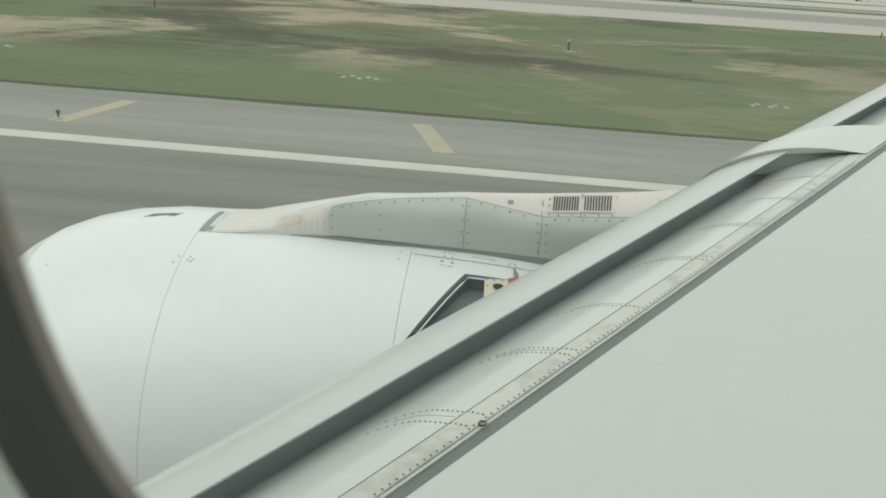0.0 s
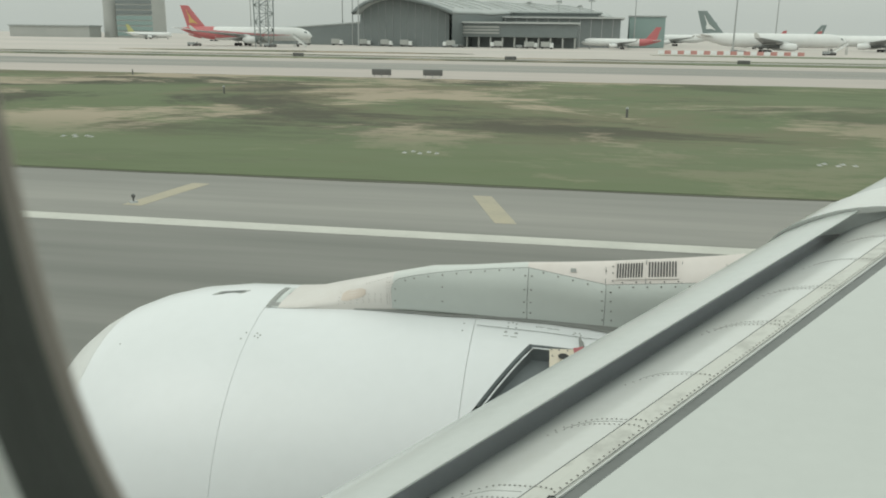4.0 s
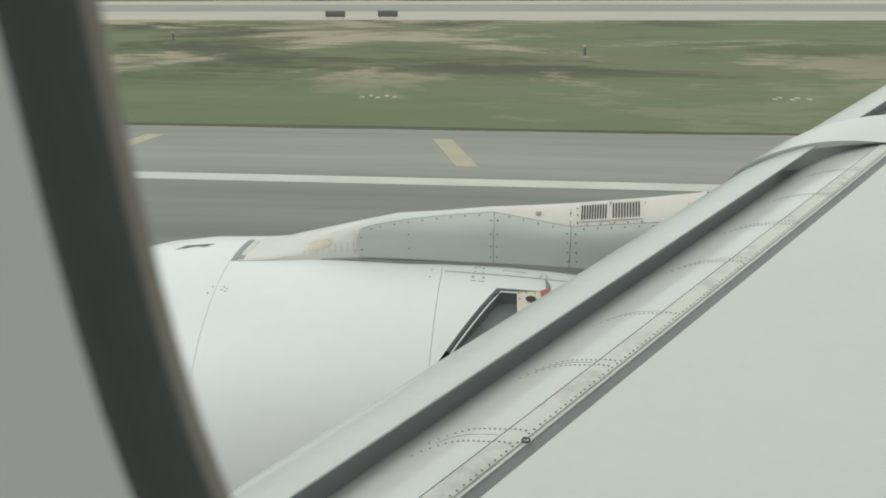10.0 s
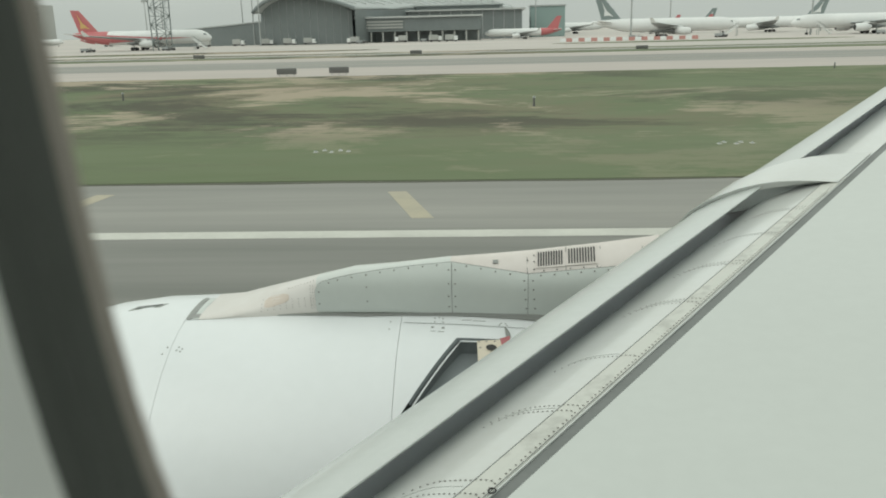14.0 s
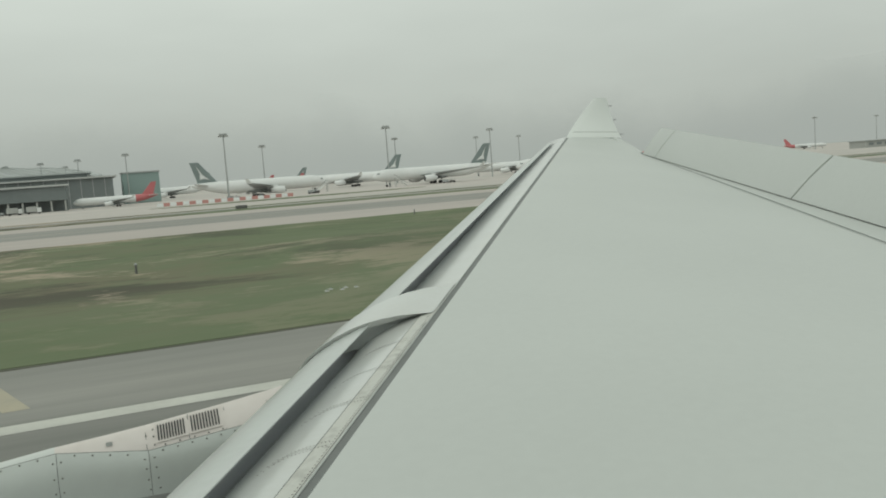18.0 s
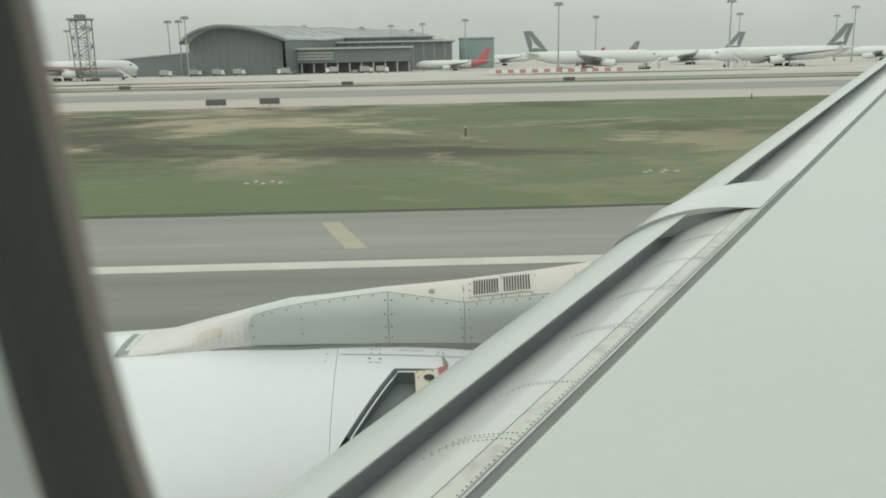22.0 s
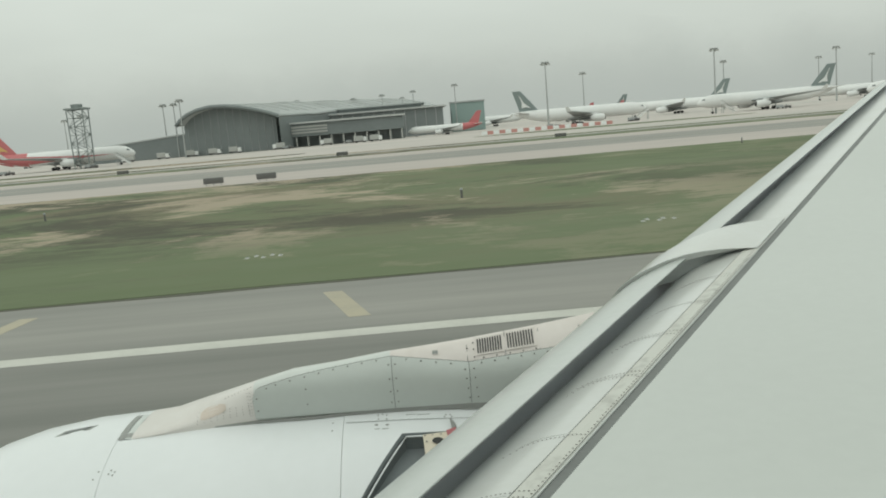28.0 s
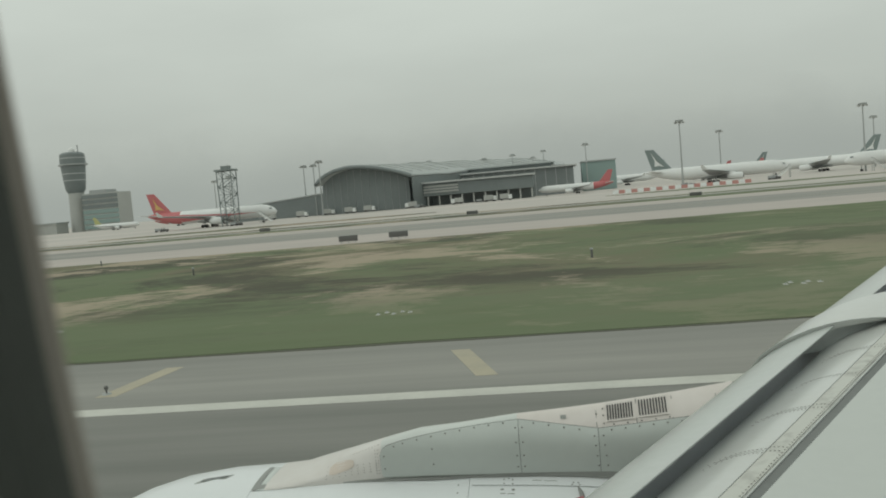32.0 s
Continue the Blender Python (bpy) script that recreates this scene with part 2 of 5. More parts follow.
def solid(name, me, mat, parent=None, label="", soft=True, kind=""):
    if soft:
        smooth(me)
    if mat:
        me.materials.append(mat)
    ob = new(name, me)
    ob.parent = parent
    tagged(ob, label, kind=kind)
    return ob


def part(name, bm, mat, parent, label="", soft=True):
    bmesh.ops.recalc_face_normals(bm, faces=bm.faces)
    me = bpy.data.meshes.new(name)
    bm.to_mesh(me)
    bm.free()
    return solid(name, me, mat, parent, label, soft)


def thing(name, label, category, group="", kind="", at=(0, 0, 0)):
    ob = new(name)
    ob.location = at
    return tagged(ob, label, category, group, kind)


def box_bm(bm, x0, x1, y0, y1, z0, z1, bevel=0.0):
    r = bmesh.ops.create_cube(bm, size=1, matrix=Matrix.Translation(((x0 + x1) / 2, (y0 + y1) / 2, (z0 + z1) / 2)) @ Matrix.Diagonal((x1 - x0, y1 - y0, z1 - z0, 1)))
    if bevel:
        es = list({e for v in r["verts"] for e in v.link_edges})
        bmesh.ops.bevel(bm, geom=es, offset=bevel, segments=2, affect="EDGES", profile=0.5)
    return bm


def grid(points, close_v=False):
    """Verts and faces of rows of points."""
    n, m = len(points), len(points[0])
    vs = [p for row in points for p in row]
    fs = []
    for i in range(n - 1):
        for j in range(m if close_v else m - 1):
            k = (j + 1) % m
            fs.append((i * m + j, i * m + k, (i + 1) * m + k, (i + 1) * m + j))
    return vs, fs


def discs(centres, normals, radius, sides=8, proud=0.002):
    vs, fs = [], []
    for c, nn in zip(centres, normals):
        nn = Vector(nn).normalized()
        a = nn.orthogonal().normalized()
        b = nn.cross(a)
        k = len(vs)
        for rr, h in ((radius, 0.0), (radius * 0.75, proud)):
            for i in range(sides):
                t = 2 * math.pi * i / sides
                vs.append(Vector(c) + a * (rr * math.cos(t)) + b * (rr * math.sin(t)) + nn * h)
        for i in range(sides):
            j = (i + 1) % sides
            fs.append((k + i, k + j, k + sides + j, k + sides + i))
        fs.append(tuple(k + sides + i for i in range(sides)))
    return vs, fs


def tube(path, radius, sides=6):
    """A thin rod along a list of points."""
    rows = []
    for i, p in enumerate(path):
        p = Vector(p)
        d = (Vector(path[min(i + 1, len(path) - 1)]) - Vector(path[max(i - 1, 0)])).normalized()
        a = d.orthogonal().normalized()
        b = d.cross(a)
        r = radius[i] if isinstance(radius, (list, tuple)) else radius
        rows.append([p + a * (r * math.cos(2 * math.pi * k / sides)) + b * (r * math.sin(2 * math.pi * k / sides)) for k in range(sides)])
    vs, fs = grid(rows, True)
    n = len(rows)
    fs.append(tuple(range(sides))[::-1])
    fs.append(tuple((n - 1) * sides + k for k in range(sides)))
    return vs, fs


# ---------------------------------------------------------------- the airliner's wing
airliner = thing("airliner", "white airliner with grey wing, nacelle and open bay", "aircraft")
ROOT = Vector((0, 0, 5.7))
U, C, ORIGIN = Vector((0.74, 1, 0.14)), Vector((0.80384, -0.59484, 0)), Vector((0.38, 4.52, 3.5))


def wing(u, c, g):
    """A point of the leading edge: u along the span, c across it to the rear, g up. The wing bends up and narrows towards the tip."""
    e = ORIGIN + u * U + 0.193 * C
    k = -2.06 / (e.x / e.y - 0.715) / e.y
    return ROOT + (ORIGIN + u * U + c * C + Vector((0, 0, g)) - ROOT) * k


def hinge(y):
    """The spoilers' hinge line, at the rear of the skin."""
    if y <= 23.5:
        return Vector((17.87 - 0.44 * (23.5 - y), y, 5.74 - 0.102 * (23.5 - y)))
    return Vector((17.87 + (y - 23.5) * 0.41, y, 5.74 + (y - 23.5) * 0.24))


SPAN = [-4.1 + 0.5 * i for i in range(53)]
rows, seam = [], []
for u in SPAN:
    a = wing(u, 0.193, 0.0)
    y = min(a.y, 26.5)
    b = hinge(y)
    row = []
    for i in range(15):
        s = i / 14
        p = a.lerp(b, s)
        p.z += 0.22 * (b - a).length / 8 * math.sin(math.pi * s ** 0.75) * min(1.0, 0.25 + 0.75 * (1 - y / 27))
        row.append(p)
    if 6.5 < y < 23.2:
        off = min(13.9, 14 - 14 * (0.06 * (23.3 - y) + 0.03) / (b - a).length)
        q = row[int(off)].lerp(row[int(off) + 1], off - int(off))
        seam.append([q + Vector((0, 0, 0.012)), q + Vector((0.028, -0.012, 0.012))])
    low = [Vector((p.x, p.y, p.z - 0.45 * (1 - 0.7 * y / 27) * math.sin(math.pi * min(1, i / 14 + 0.12)) - 0.05)) for i, p in enumerate(row)]
    rows.append(row + low[::-1])
vs, fs = grid(rows, True)
n = len(rows[0])
fs += [tuple(range(n)), tuple(range((len(rows) - 1) * n, len(rows) * n))[::-1]]
solid("wing_skin", mesh_of("wing_skin", vs, fs), SKIN, airliner, "plain light grey upper wing skin")


def extrude(profile, u0, u1, steps, close=True, taper=0.0):
    rows = []
    for i in range(steps + 1):
        u = u0 + (u1 - u0) * i / steps
        k = 1 - taper * max(0.0, u - 4) / 12
        rows.append([wing(u, c * k, g * k) for c, g in profile])
    vs, fs = grid(rows, close)
    if close:
        n = len(profile)
        fs += [tuple(range(n))[::-1], tuple(steps * n + j for j in range(n))]
    return vs, fs


NOSE_P = [(0.112, 0.0), (0.03, 0.004), (-0.05, -0.001), (-0.13, -0.013), (-0.21, -0.030), (-0.29, -0.051), (-0.37, -0.076), (-0.45, -0.105), (-0.53, -0.141), (-0.60, -0.184), (-0.65, -0.235), (-0.68, -0.30), (-0.685, -0.40), (-0.63, -0.54), (-0.46, -0.63), (0.1, -0.7)]
solid("leading_edge", mesh_of("leading_edge", *extrude(NOSE_P, -4.1, 21.9, 30)), NOSE, airliner, "riveted off-white fixed leading edge")
solid("seal_strip", mesh_of("seal_strip", *extrude([(0.113, -0.3), (0.113, -0.012), (0.192, -0.012), (0.192, -0.3)], -4.1, 21.9, 8)), SEAL, airliner, "dark grey seal between leading edge and skin", soft=False)
solid("spar_band", mesh_of("spar_band", *extrude([(0.100, -0.02), (0.100, 0.006), (0.028, 0.010), (-0.034, 0.006), (-0.038, -0.02)], -4.1, 4.4, 8)), BAND, airliner, "stained grey fastener band along the leading edge", soft=False)

SLAT_P = [(-0.4807, 0.0724), (-0.5689, 0.0603), (-0.6892, 0.0282), (-0.8096, -0.02), (-0.93, -0.0802), (-1.0002, -0.1433), (-1.0603, -0.2235), (-1.1005, -0.3389), (-1.0904, -0.4693), (-1.0102, -0.5796), (-0.8898, -0.6297), (-0.8096, -0.5696), (-0.8096, -0.4091), (-0.7996, -0.2586), (-0.7695, -0.1082), (-0.7093, -0.0279), (-0.609, 0.0272), (-0.4826, 0.0583)]
solid("slat", mesh_of("slat", *extrude(SLAT_P, -4.1, 4.27, 10)), SLAT, airliner, "deployed light grey inboard slat")
solid("slat", mesh_of("slat", *extrude(SLAT_P, 4.3, 20.8, 16, taper=0.35)), SLAT, airliner, "deployed light grey outboard slat")

COVE_P = [(-0.8798, -0.6197), (-0.8046, -0.5696), (-0.8046, -0.4091), (-0.7946, -0.2586), (-0.7645, -0.1111), (-0.7053, -0.032), (-0.6069, 0.0232), (-0.4866, 0.0563)]
COVE = material("slat_cove_grey", (0.62, 0.65, 0.68), 0.35, second=(0.56, 0.59, 0.62), scale=2, grain=20)
solid("slat_cove", mesh_of("slat_cove", *extrude(COVE_P, -4.1, 4.25, 10, False)), COVE, airliner, "shaded grey hollow back of the inboard slat")
solid("slat_cove", mesh_of("slat_cove", *extrude(COVE_P, 4.32, 20.7, 16, False, 0.35)), COVE, airliner, "shaded grey hollow back of the outboard slat")

# fixed fairing between the slats
FAIR_P = [(0.095, 0.014), (-0.05, 0.05), (-0.2, 0.085), (-0.36, 0.105), (-0.5, 0.105), (-0.64, 0.085), (-0.78, 0.04), (-0.9, -0.015), (-1.0, -0.09), (-1.07, -0.19), (-1.11, -0.3)]
rows = []
for k in range(9):
    f = k / 8
    row = []
    for c, g in FAIR_P:
        u = (4.17 - 0.86 * (0.09 - c)) * (1 - f) + (5.08 - 1.25 * (0.0 - c)) * f
        row.append(wing(u, c, g))
    rows.append(row)
first = [p - Vector((0, 0, 0.01 + 0.055 * math.sin(math.pi * min(0.5, i / 8)))) + U * 0.05 for i, p in enumerate(rows[0])]
last = [p - Vector((0, 0, 0.08)) for p in rows[-1]]
vs, fs = grid([first] + rows + [last])
solid("slat_fairing", mesh_of("slat_fairing", vs, fs), NOSE, airliner, "off-white fixed fairing between the two slats")

# fasteners of the leading edge
def nose_at(c):
    for (c0, g0), (c1, g1) in zip(NOSE_P, NOSE_P[1:]):
        if c1 <= c <= c0:
            k = (c0 - c) / (c0 - c1)
            return g0 + (g1 - g0) * k, (Vector((0, 0, 1)) * abs(c0 - c1) - C * (g0 - g1)).normalized()
    return 0.0, Vector((0, 0, 1))


# closed recess under the fairing's inboard lip
rows = [[], [], [], []]
for c, g in FAIR_P[1:9]:
    u, low = 4.17 - 0.86 * (0.09 - c), nose_at(max(c, -0.62))[0]
    rows[0].append(wing(u + 0.03, c, g - 0.02))
    rows[1].append(wing(u + 0.16, c, g - 0.05))
    rows[2].append(wing(u + 0.20, c, (g + low) / 2 - 0.03))
    rows[3].append(wing(u + 0.20, c, low - 0.01))
solid("fairing_recess", mesh_of("fairing_recess", *grid(rows)), SLAT, airliner, "shaded wall under the fairing's lip")

def sweep(c):
    """How far a rib line runs along the span as it goes round the nose."""
    return 0.30 * c - 3.2 * max(0.0, -c - 0.2) ** 2 + 0.06


RIBS = (-3.0, -2.2, -1.45, -0.74, -0.02, 0.62, 1.40, 2.09, 2.75, 3.35)
spots, nrms = [], []
for k, u in enumerate(RIBS):
    for du in ((-0.068, 0.06) if k == 3 else (-0.034, 0.034)):
        if k % 3 == 2 and du > 0:
            continue
        for i in range(17):
            c = 0.05 - 0.027 * i
            g, nn = nose_at(c)
            lift_g = 0.0075 if c > -0.037 else 0.0
            spots.append(wing(u + du * 0.85 + sweep(c), c, g + lift_g) + nn * 0.001)
            nrms.append(nn)
solid("rib_rivets", mesh_of("rib_rivets", *discs(spots, nrms, 0.0056, 6)), BOLT, airliner, "rows of dark rivets over the ribs", kind="stuff")
spots, u = [], -4.0
rng = random.Random(2)
while u < 4.1:
    spots.append(wing(u + rng.uniform(-0.004, 0.004), 0.077, 0.0095))
    u += 0.038
solid("band_rivets", mesh_of("band_rivets", *discs(spots, [Vector((0, 0, 1))] * len(spots), 0.0056, 6)), BOLT, airliner, "line of dark fasteners along the band", kind="stuff")
ringp = [wing(-0.67, 0.105, 0.016) + C * (0.015 * math.cos(t)) + U.normalized() * (0.017 * math.sin(t)) for t in [math.pi * k / 8 for k in range(17)]]
solid("marker_ring", mesh_of("marker_ring", *tube(ringp, 0.0035)), DARK, airliner, "small dark ring mark")

solid("rear_joint", mesh_of("rear_joint", *tube([wing(-4.1 + 0.5 * k, 0.094, 0.0068) for k in range(17)], 0.0022)), SEAL, airliner, "thin joint behind the fasteners")
for u in RIBS[1:]:
    solid("rib_joint", mesh_of("rib_joint", *tube([wing(u + 0.002 + sweep(-0.06 - 0.04 * k), -0.06 - 0.04 * k, nose_at(-0.06 - 0.04 * k)[0]) for k in range(8)], 0.0016)), FOOT, airliner, "thin joint between two rivet rows")
solid("band_edge", mesh_of("band_edge", *tube([wing(-4.1 + 0.5 * k, -0.036, 0.005) for k in range(18)], 0.0028)), SEAL, airliner, "thin joint along the band")

# spoilers, raised
for y0, y1 in ((8.0, 12.35), (12.42, 22.0), (22.06, 23.7)):
    rows = []
    for k in range(7):
        y = y0 + (y1 - y0) * k / 6
        h = hinge(min(y, 23.5)) + Vector((0.02, 0, 0.0))
        lean = 0.36 * math.sqrt(max(0.0, 23.7 - y) / 11.3)
        d = Vector((0.64, -0.28, 0.86)) - Vector((0.44, 1, 0.102)) * lean
        nn = Vector((0.64, -0.28, 0.86)).cross(Vector((0.44, 1, 0.102))).normalized()
        row = [h + d * s + nn * (0.03 * math.sin(math.pi * s)) for s in (0.0, 0.25, 0.5, 0.75, 1.0)]
        rows.append(row + [p - nn * 0.035 for p in row[::-1]])
    vs, fs = grid(rows, True)
    fs += [tuple(range(10)), tuple(range(60, 70))[::-1]]
    solid("spoiler", mesh_of("spoiler", vs, fs), SKIN, airliner, "raised light grey spoiler panel")
solid("panel_joint", mesh_of("panel_joint", *grid(seam)), SEAL, airliner, "thin joint line before the spoilers", soft=False)
lo = [[h + Vector((-0.004, 0.002, 0.012)), h + Vector((0.018, -0.006, 0.017))] for h in (hinge(7.0 + 16.6 * k / 23 if k < 23 else 23.5) for k in range(24))]
solid("hinge_gap", mesh_of("hinge_gap", *grid(lo)), DARK, airliner, "dark gap at the spoiler hinges", soft=False)

# winglet
rows = []
for k in range(8):
    f = k / 7
    le = Vector((16.68, 26.4, 6.56)).lerp(Vector((18.66, 27.35, 8.06)), f)
    te = Vector((19.15, 26.4, 6.44)).lerp(Vector((19.24, 27.35, 8.04)), f)
    le.y += 0.25 * math.sin(math.pi * f) * 0.5
    te.y += 0.25 * math.sin(math.pi * f) * 0.5
    th = 0.09 * (1 - 0.6 * f)
    row = []
    for s, w in ((0, 0), (0.06, 0.5), (0.3, 1), (0.6, 0.8), (1, 0.05), (0.6, -0.8), (0.3, -1), (0.06, -0.5)):
        p = le.lerp(te, s)
        row.append(p + Vector((0, th * w, 0)))
    rows.append(row)
vs, fs = grid(rows, True)
fs.append(tuple(range(56, 64)))
TIP = material("winglet_paint", (0.68, 0.71, 0.685), 0.35, second=(0.63, 0.66, 0.635), scale=0.5, grain=9, amount=0.5)
winglet = solid("winglet", mesh_of("winglet", vs, fs), TIP, airliner, "upturned light grey winglet")
solid("base_joint", mesh_of("base_joint", *tube([rows[1][k] + Vector((0, -0.006, 0)) for k in (7, 6, 5, 4)], 0.006)), FOOT, winglet, "thin joint at the winglet's foot")
for f in (0.08, 0.45, 0.8):
    p = Vector((19.15, 26.4, 6.44)).lerp(Vector((19.24, 27.35, 8.04)), f) + Vector((0, 0.125 * math.sin(math.pi * f), 0))
    solid("static_wick", mesh_of("static_wick", *tube([p, p + Vector((0.16, 0, 0.01))], 0.012)), SIGN, winglet, "thin dark static wick")
# tip of the wing behind the spoilers
rows = []
for k in range(6):
    f = k / 5
    a, b = hinge(23.5) + Vector((-0.15, 0.3, 0.03)), Vector((18.6, 26.2, 6.46))
    p = a.lerp(b, f) + Vector((0.12 * math.sin(math.pi * f), 0, -0.02 * math.sin(math.pi * f)))
    rows.append([p, p + Vector((0.35 * (1 - f) + 0.12, 0.05, 0.03)), p + Vector((0.35 * (1 - f) + 0.12, 0.05, -0.02)), p + Vector((0, 0, -0.05))])
solid("tip_panel", mesh_of("tip_panel", *grid(rows, True)), SKIN, airliner, "curved trailing edge panel at the wing tip")

# fuselage round the cabin, with its row of windows, and the main gear under the wing
# unseen barrel, kept short and open-ended so daylight reaches the cabin lining
RF, YF, ZF = 2.82, -2.47, 5.0
NS, NX = 56, 25
rows = [[Vector((-3.333 + 6.667 * i / NX, YF + RF * math.cos(2 * math.pi * k / NS), ZF + RF * math.sin(2 * math.pi * k / NS))) for k in range(NS)] for i in range(NX + 1)]
vs, fs = grid(rows, True)
keep = []
for f in fs:
    c = sum((Vector(vs[i]) for i in f), Vector()) / 4
    near = -0.55 < c.x < 1.0 and c.y > 0 and 5.1 < c.z < 6.35
    pane = 5.45 < c.z < 6.05 and abs(c.y - YF) > 2.0 and abs(c.x) < 5.7 and int((c.x + 6) / 0.2667) % 2 == 0
    if not near and not pane:
        keep.append(f)
solid("fuselage", mesh_of("fuselage", vs, keep), WHITE, airliner, "white fuselage barrel with a row of windows")
gear = new("main_gear")
gear.parent = airliner
solid("leg", mesh_of("leg", *tube([(6.0, 2.6, 4.0), (6.0, 2.9, 0.7)], 0.18, 12)), SEAL, gear)
for dx in (-0.9, 0.9):
    for dy in (-0.65, 0.35):
        solid("wheel", mesh_of("wheel", *tube([(6.0 + dx, 2.9 + dy, 0.68), (6.0 + dx, 3.25 + dy, 0.68)], 0.68, 20)), DARK, gear)
solid("bogie_beam", mesh_of("bogie_beam", *tube([(5.1, 2.9, 0.68), (6.9, 2.9, 0.68)], 0.14, 10)), SEAL, gear)

# ---------------------------------------------------------------- ground
ground = solid("ground", mesh_of("ground", [(-4000, -3000, -0.03), (4000, -3000, -0.03), (4000, 4500, -0.03), (-4000, 4500, -0.03)], [(0, 1, 2, 3)]), APRON, None, "pale concrete apron and ground to the horizon", False, "structure")


def strip(name, y0, y1, z, mat, label, x0=-900, x1=900, wave=0.0, step=20, seed=1):
    rng = random.Random(seed)
    nx = int((x1 - x0) / step)
    near = [y0 + (rng.uniform(-wave, wave)) for _ in range(nx + 1)]
    far = [y1 + (rng.uniform(-wave, wave)) * 2 for _ in range(nx + 1)]
    vs = [(x0 + step * i, near[i], z) for i in range(nx + 1)] + [(x0 + step * i, far[i], z) for i in range(nx + 1)]
    vs += [(v[0], v[1], -0.02) for v in vs]
    m = 2 * (nx + 1)
    fs = [(i, i + 1, nx + 2 + i, nx + 1 + i) for i in range(nx)]
    fs += [(i + m, i + 1 + m, i + 1, i) for i in range(nx)] + [(nx + 1 + i, nx + 2 + i, nx + 2 + i + m, nx + 1 + i + m) for i in range(nx)]
    return solid(name, mesh_of(name, vs, fs), mat, None, label, False, "structure")


strip("runway", -40, 23.6, 0.0, ASPHALT, "dark grey asphalt runway with tyre streaks")
strip("runway_shoulder", 23.6, 32.0, -0.004, SHOULDER, "grey asphalt runway shoulder")
strip("grass", 31.8, 110, 0.035, GRASS, "mown green grass between runway and taxiway", wave=0.12, step=6)
strip("grass_edge", 31.45, 31.95, 0.01, material("dark_soil_edge", (0.095, 0.10, 0.072), 0.95, scale=0.5, grain=4), "dark soil edge of the grass", wave=0.1, step=3, seed=9)
strip("taxiway", 110, 185, -0.002, CONCRETE, "pale worn concrete taxiway")
strip("taxiway_lane", 136, 168, 0.002, SHOULDER, "grey asphalt lane of the taxiway")
strip("grass_verge", 190, 204, 0.03, GRASS, "narrow grass verge beside the taxiway", wave=0.3)
solid("edge_line", mesh_of("edge_line", [(-900, 22.7, 0.005), (900, 22.7, 0.005), (900, 23.55, 0.005), (-900, 23.55, 0.005)], [(0, 1, 2, 3)]), LINE, None, "worn white runway edge line", False, "structure")

# ---------------------------------------------------------------- engine
AXIS_Y, AXIS_Z = 6.25, 2.03
NAC = [(-4.17, 0.95), (-4.15, 1.01), (-4.08, 1.09), (-3.95, 1.20), (-3.75, 1.325), (-3.5, 1.43), (-3.2, 1.509), (-2.8, 1.56), (-2.42, 1.572), (-1.8, 1.585), (-1.2, 1.59), (-0.72, 1.588), (-0.2, 1.575), (0.4, 1.54), (1.0, 1.47), (1.6, 1.36), (2.2, 1.2)]


def nac_r(x):
    for (a, ra), (b, rb) in zip(NAC, NAC[1:]):
        if a <= x <= b:
            return ra + (rb - ra) * (x - a) / (b - a)
    return NAC[-1][1]


def nac(x, deg, out=0.0):
    """A point of the nacelle; deg from the inboard side up over the top."""
    r, a = nac_r(x) + out, radians(deg)
    return Vector((x, AXIS_Y - r * math.cos(a), AXIS_Z + r * math.sin(a)))


def cowl(name, xs, mat, label, gap=0.0011, deg0=-180, deg1=180, n=96):
    xs = [xs[0] + gap] + list(xs[1:-1]) + [xs[-1] - gap]
    rows = [[nac(xs[0], deg0 + (deg1 - deg0) * k / n, -0.03) for k in range(n + 1)]]
    rows += [[nac(x, deg0 + (deg1 - deg0) * k / n) for k in range(n + 1)] for x in xs]
    rows += [[nac(xs[-1], deg0 + (deg1 - deg0) * k / n, -0.03) for k in range(n + 1)]]
    return solid(name, mesh_of(name, *grid(rows)), mat, engine, label)


engine = new("engine_nacelle")
engine.parent = airliner
engine.scale, engine.location = (1.06, 1.06, 1.06), (0, 0, -0.342)
cowl("inlet_lip", [-4.17, -4.15, -4.08, -3.95, -3.75], LIP, "dull pale metal inlet lip", gap=0.001)
cowl("inlet_cowl", [-3.75, -3.5, -3.2, -2.8, -2.42], WHITE, "white inlet cowl", gap=0.0018)
cowl("fan_cowl", [-2.42, -1.8, -1.2, -0.72], WHITE, "white fan cowl")
XR = [-0.7182, -0.55, -0.2, 0.4, 1.0, 1.6, 2.2]
rows = [[nac(x, 70 + 320 * k / 84) for k in range(85)] for x in XR]
solid("reverser_cowl", mesh_of("reverser_cowl", *grid(rows)), WHITE, engine, "white reverser cowl with an open door bay")
rows = []
for k in range(13):
    deg = 30 + 40 * k / 12
    e = -0.29 - (70 - deg) * 0.0153
    rows.append([nac(-0.7182 + (e + 0.7182) * j / 4 if e > -0.718 else -0.7182 + 0.0005 * j, deg) for j in range(5)])
solid("bay_surround", mesh_of("bay_surround", *grid(rows)), WHITE, engine)
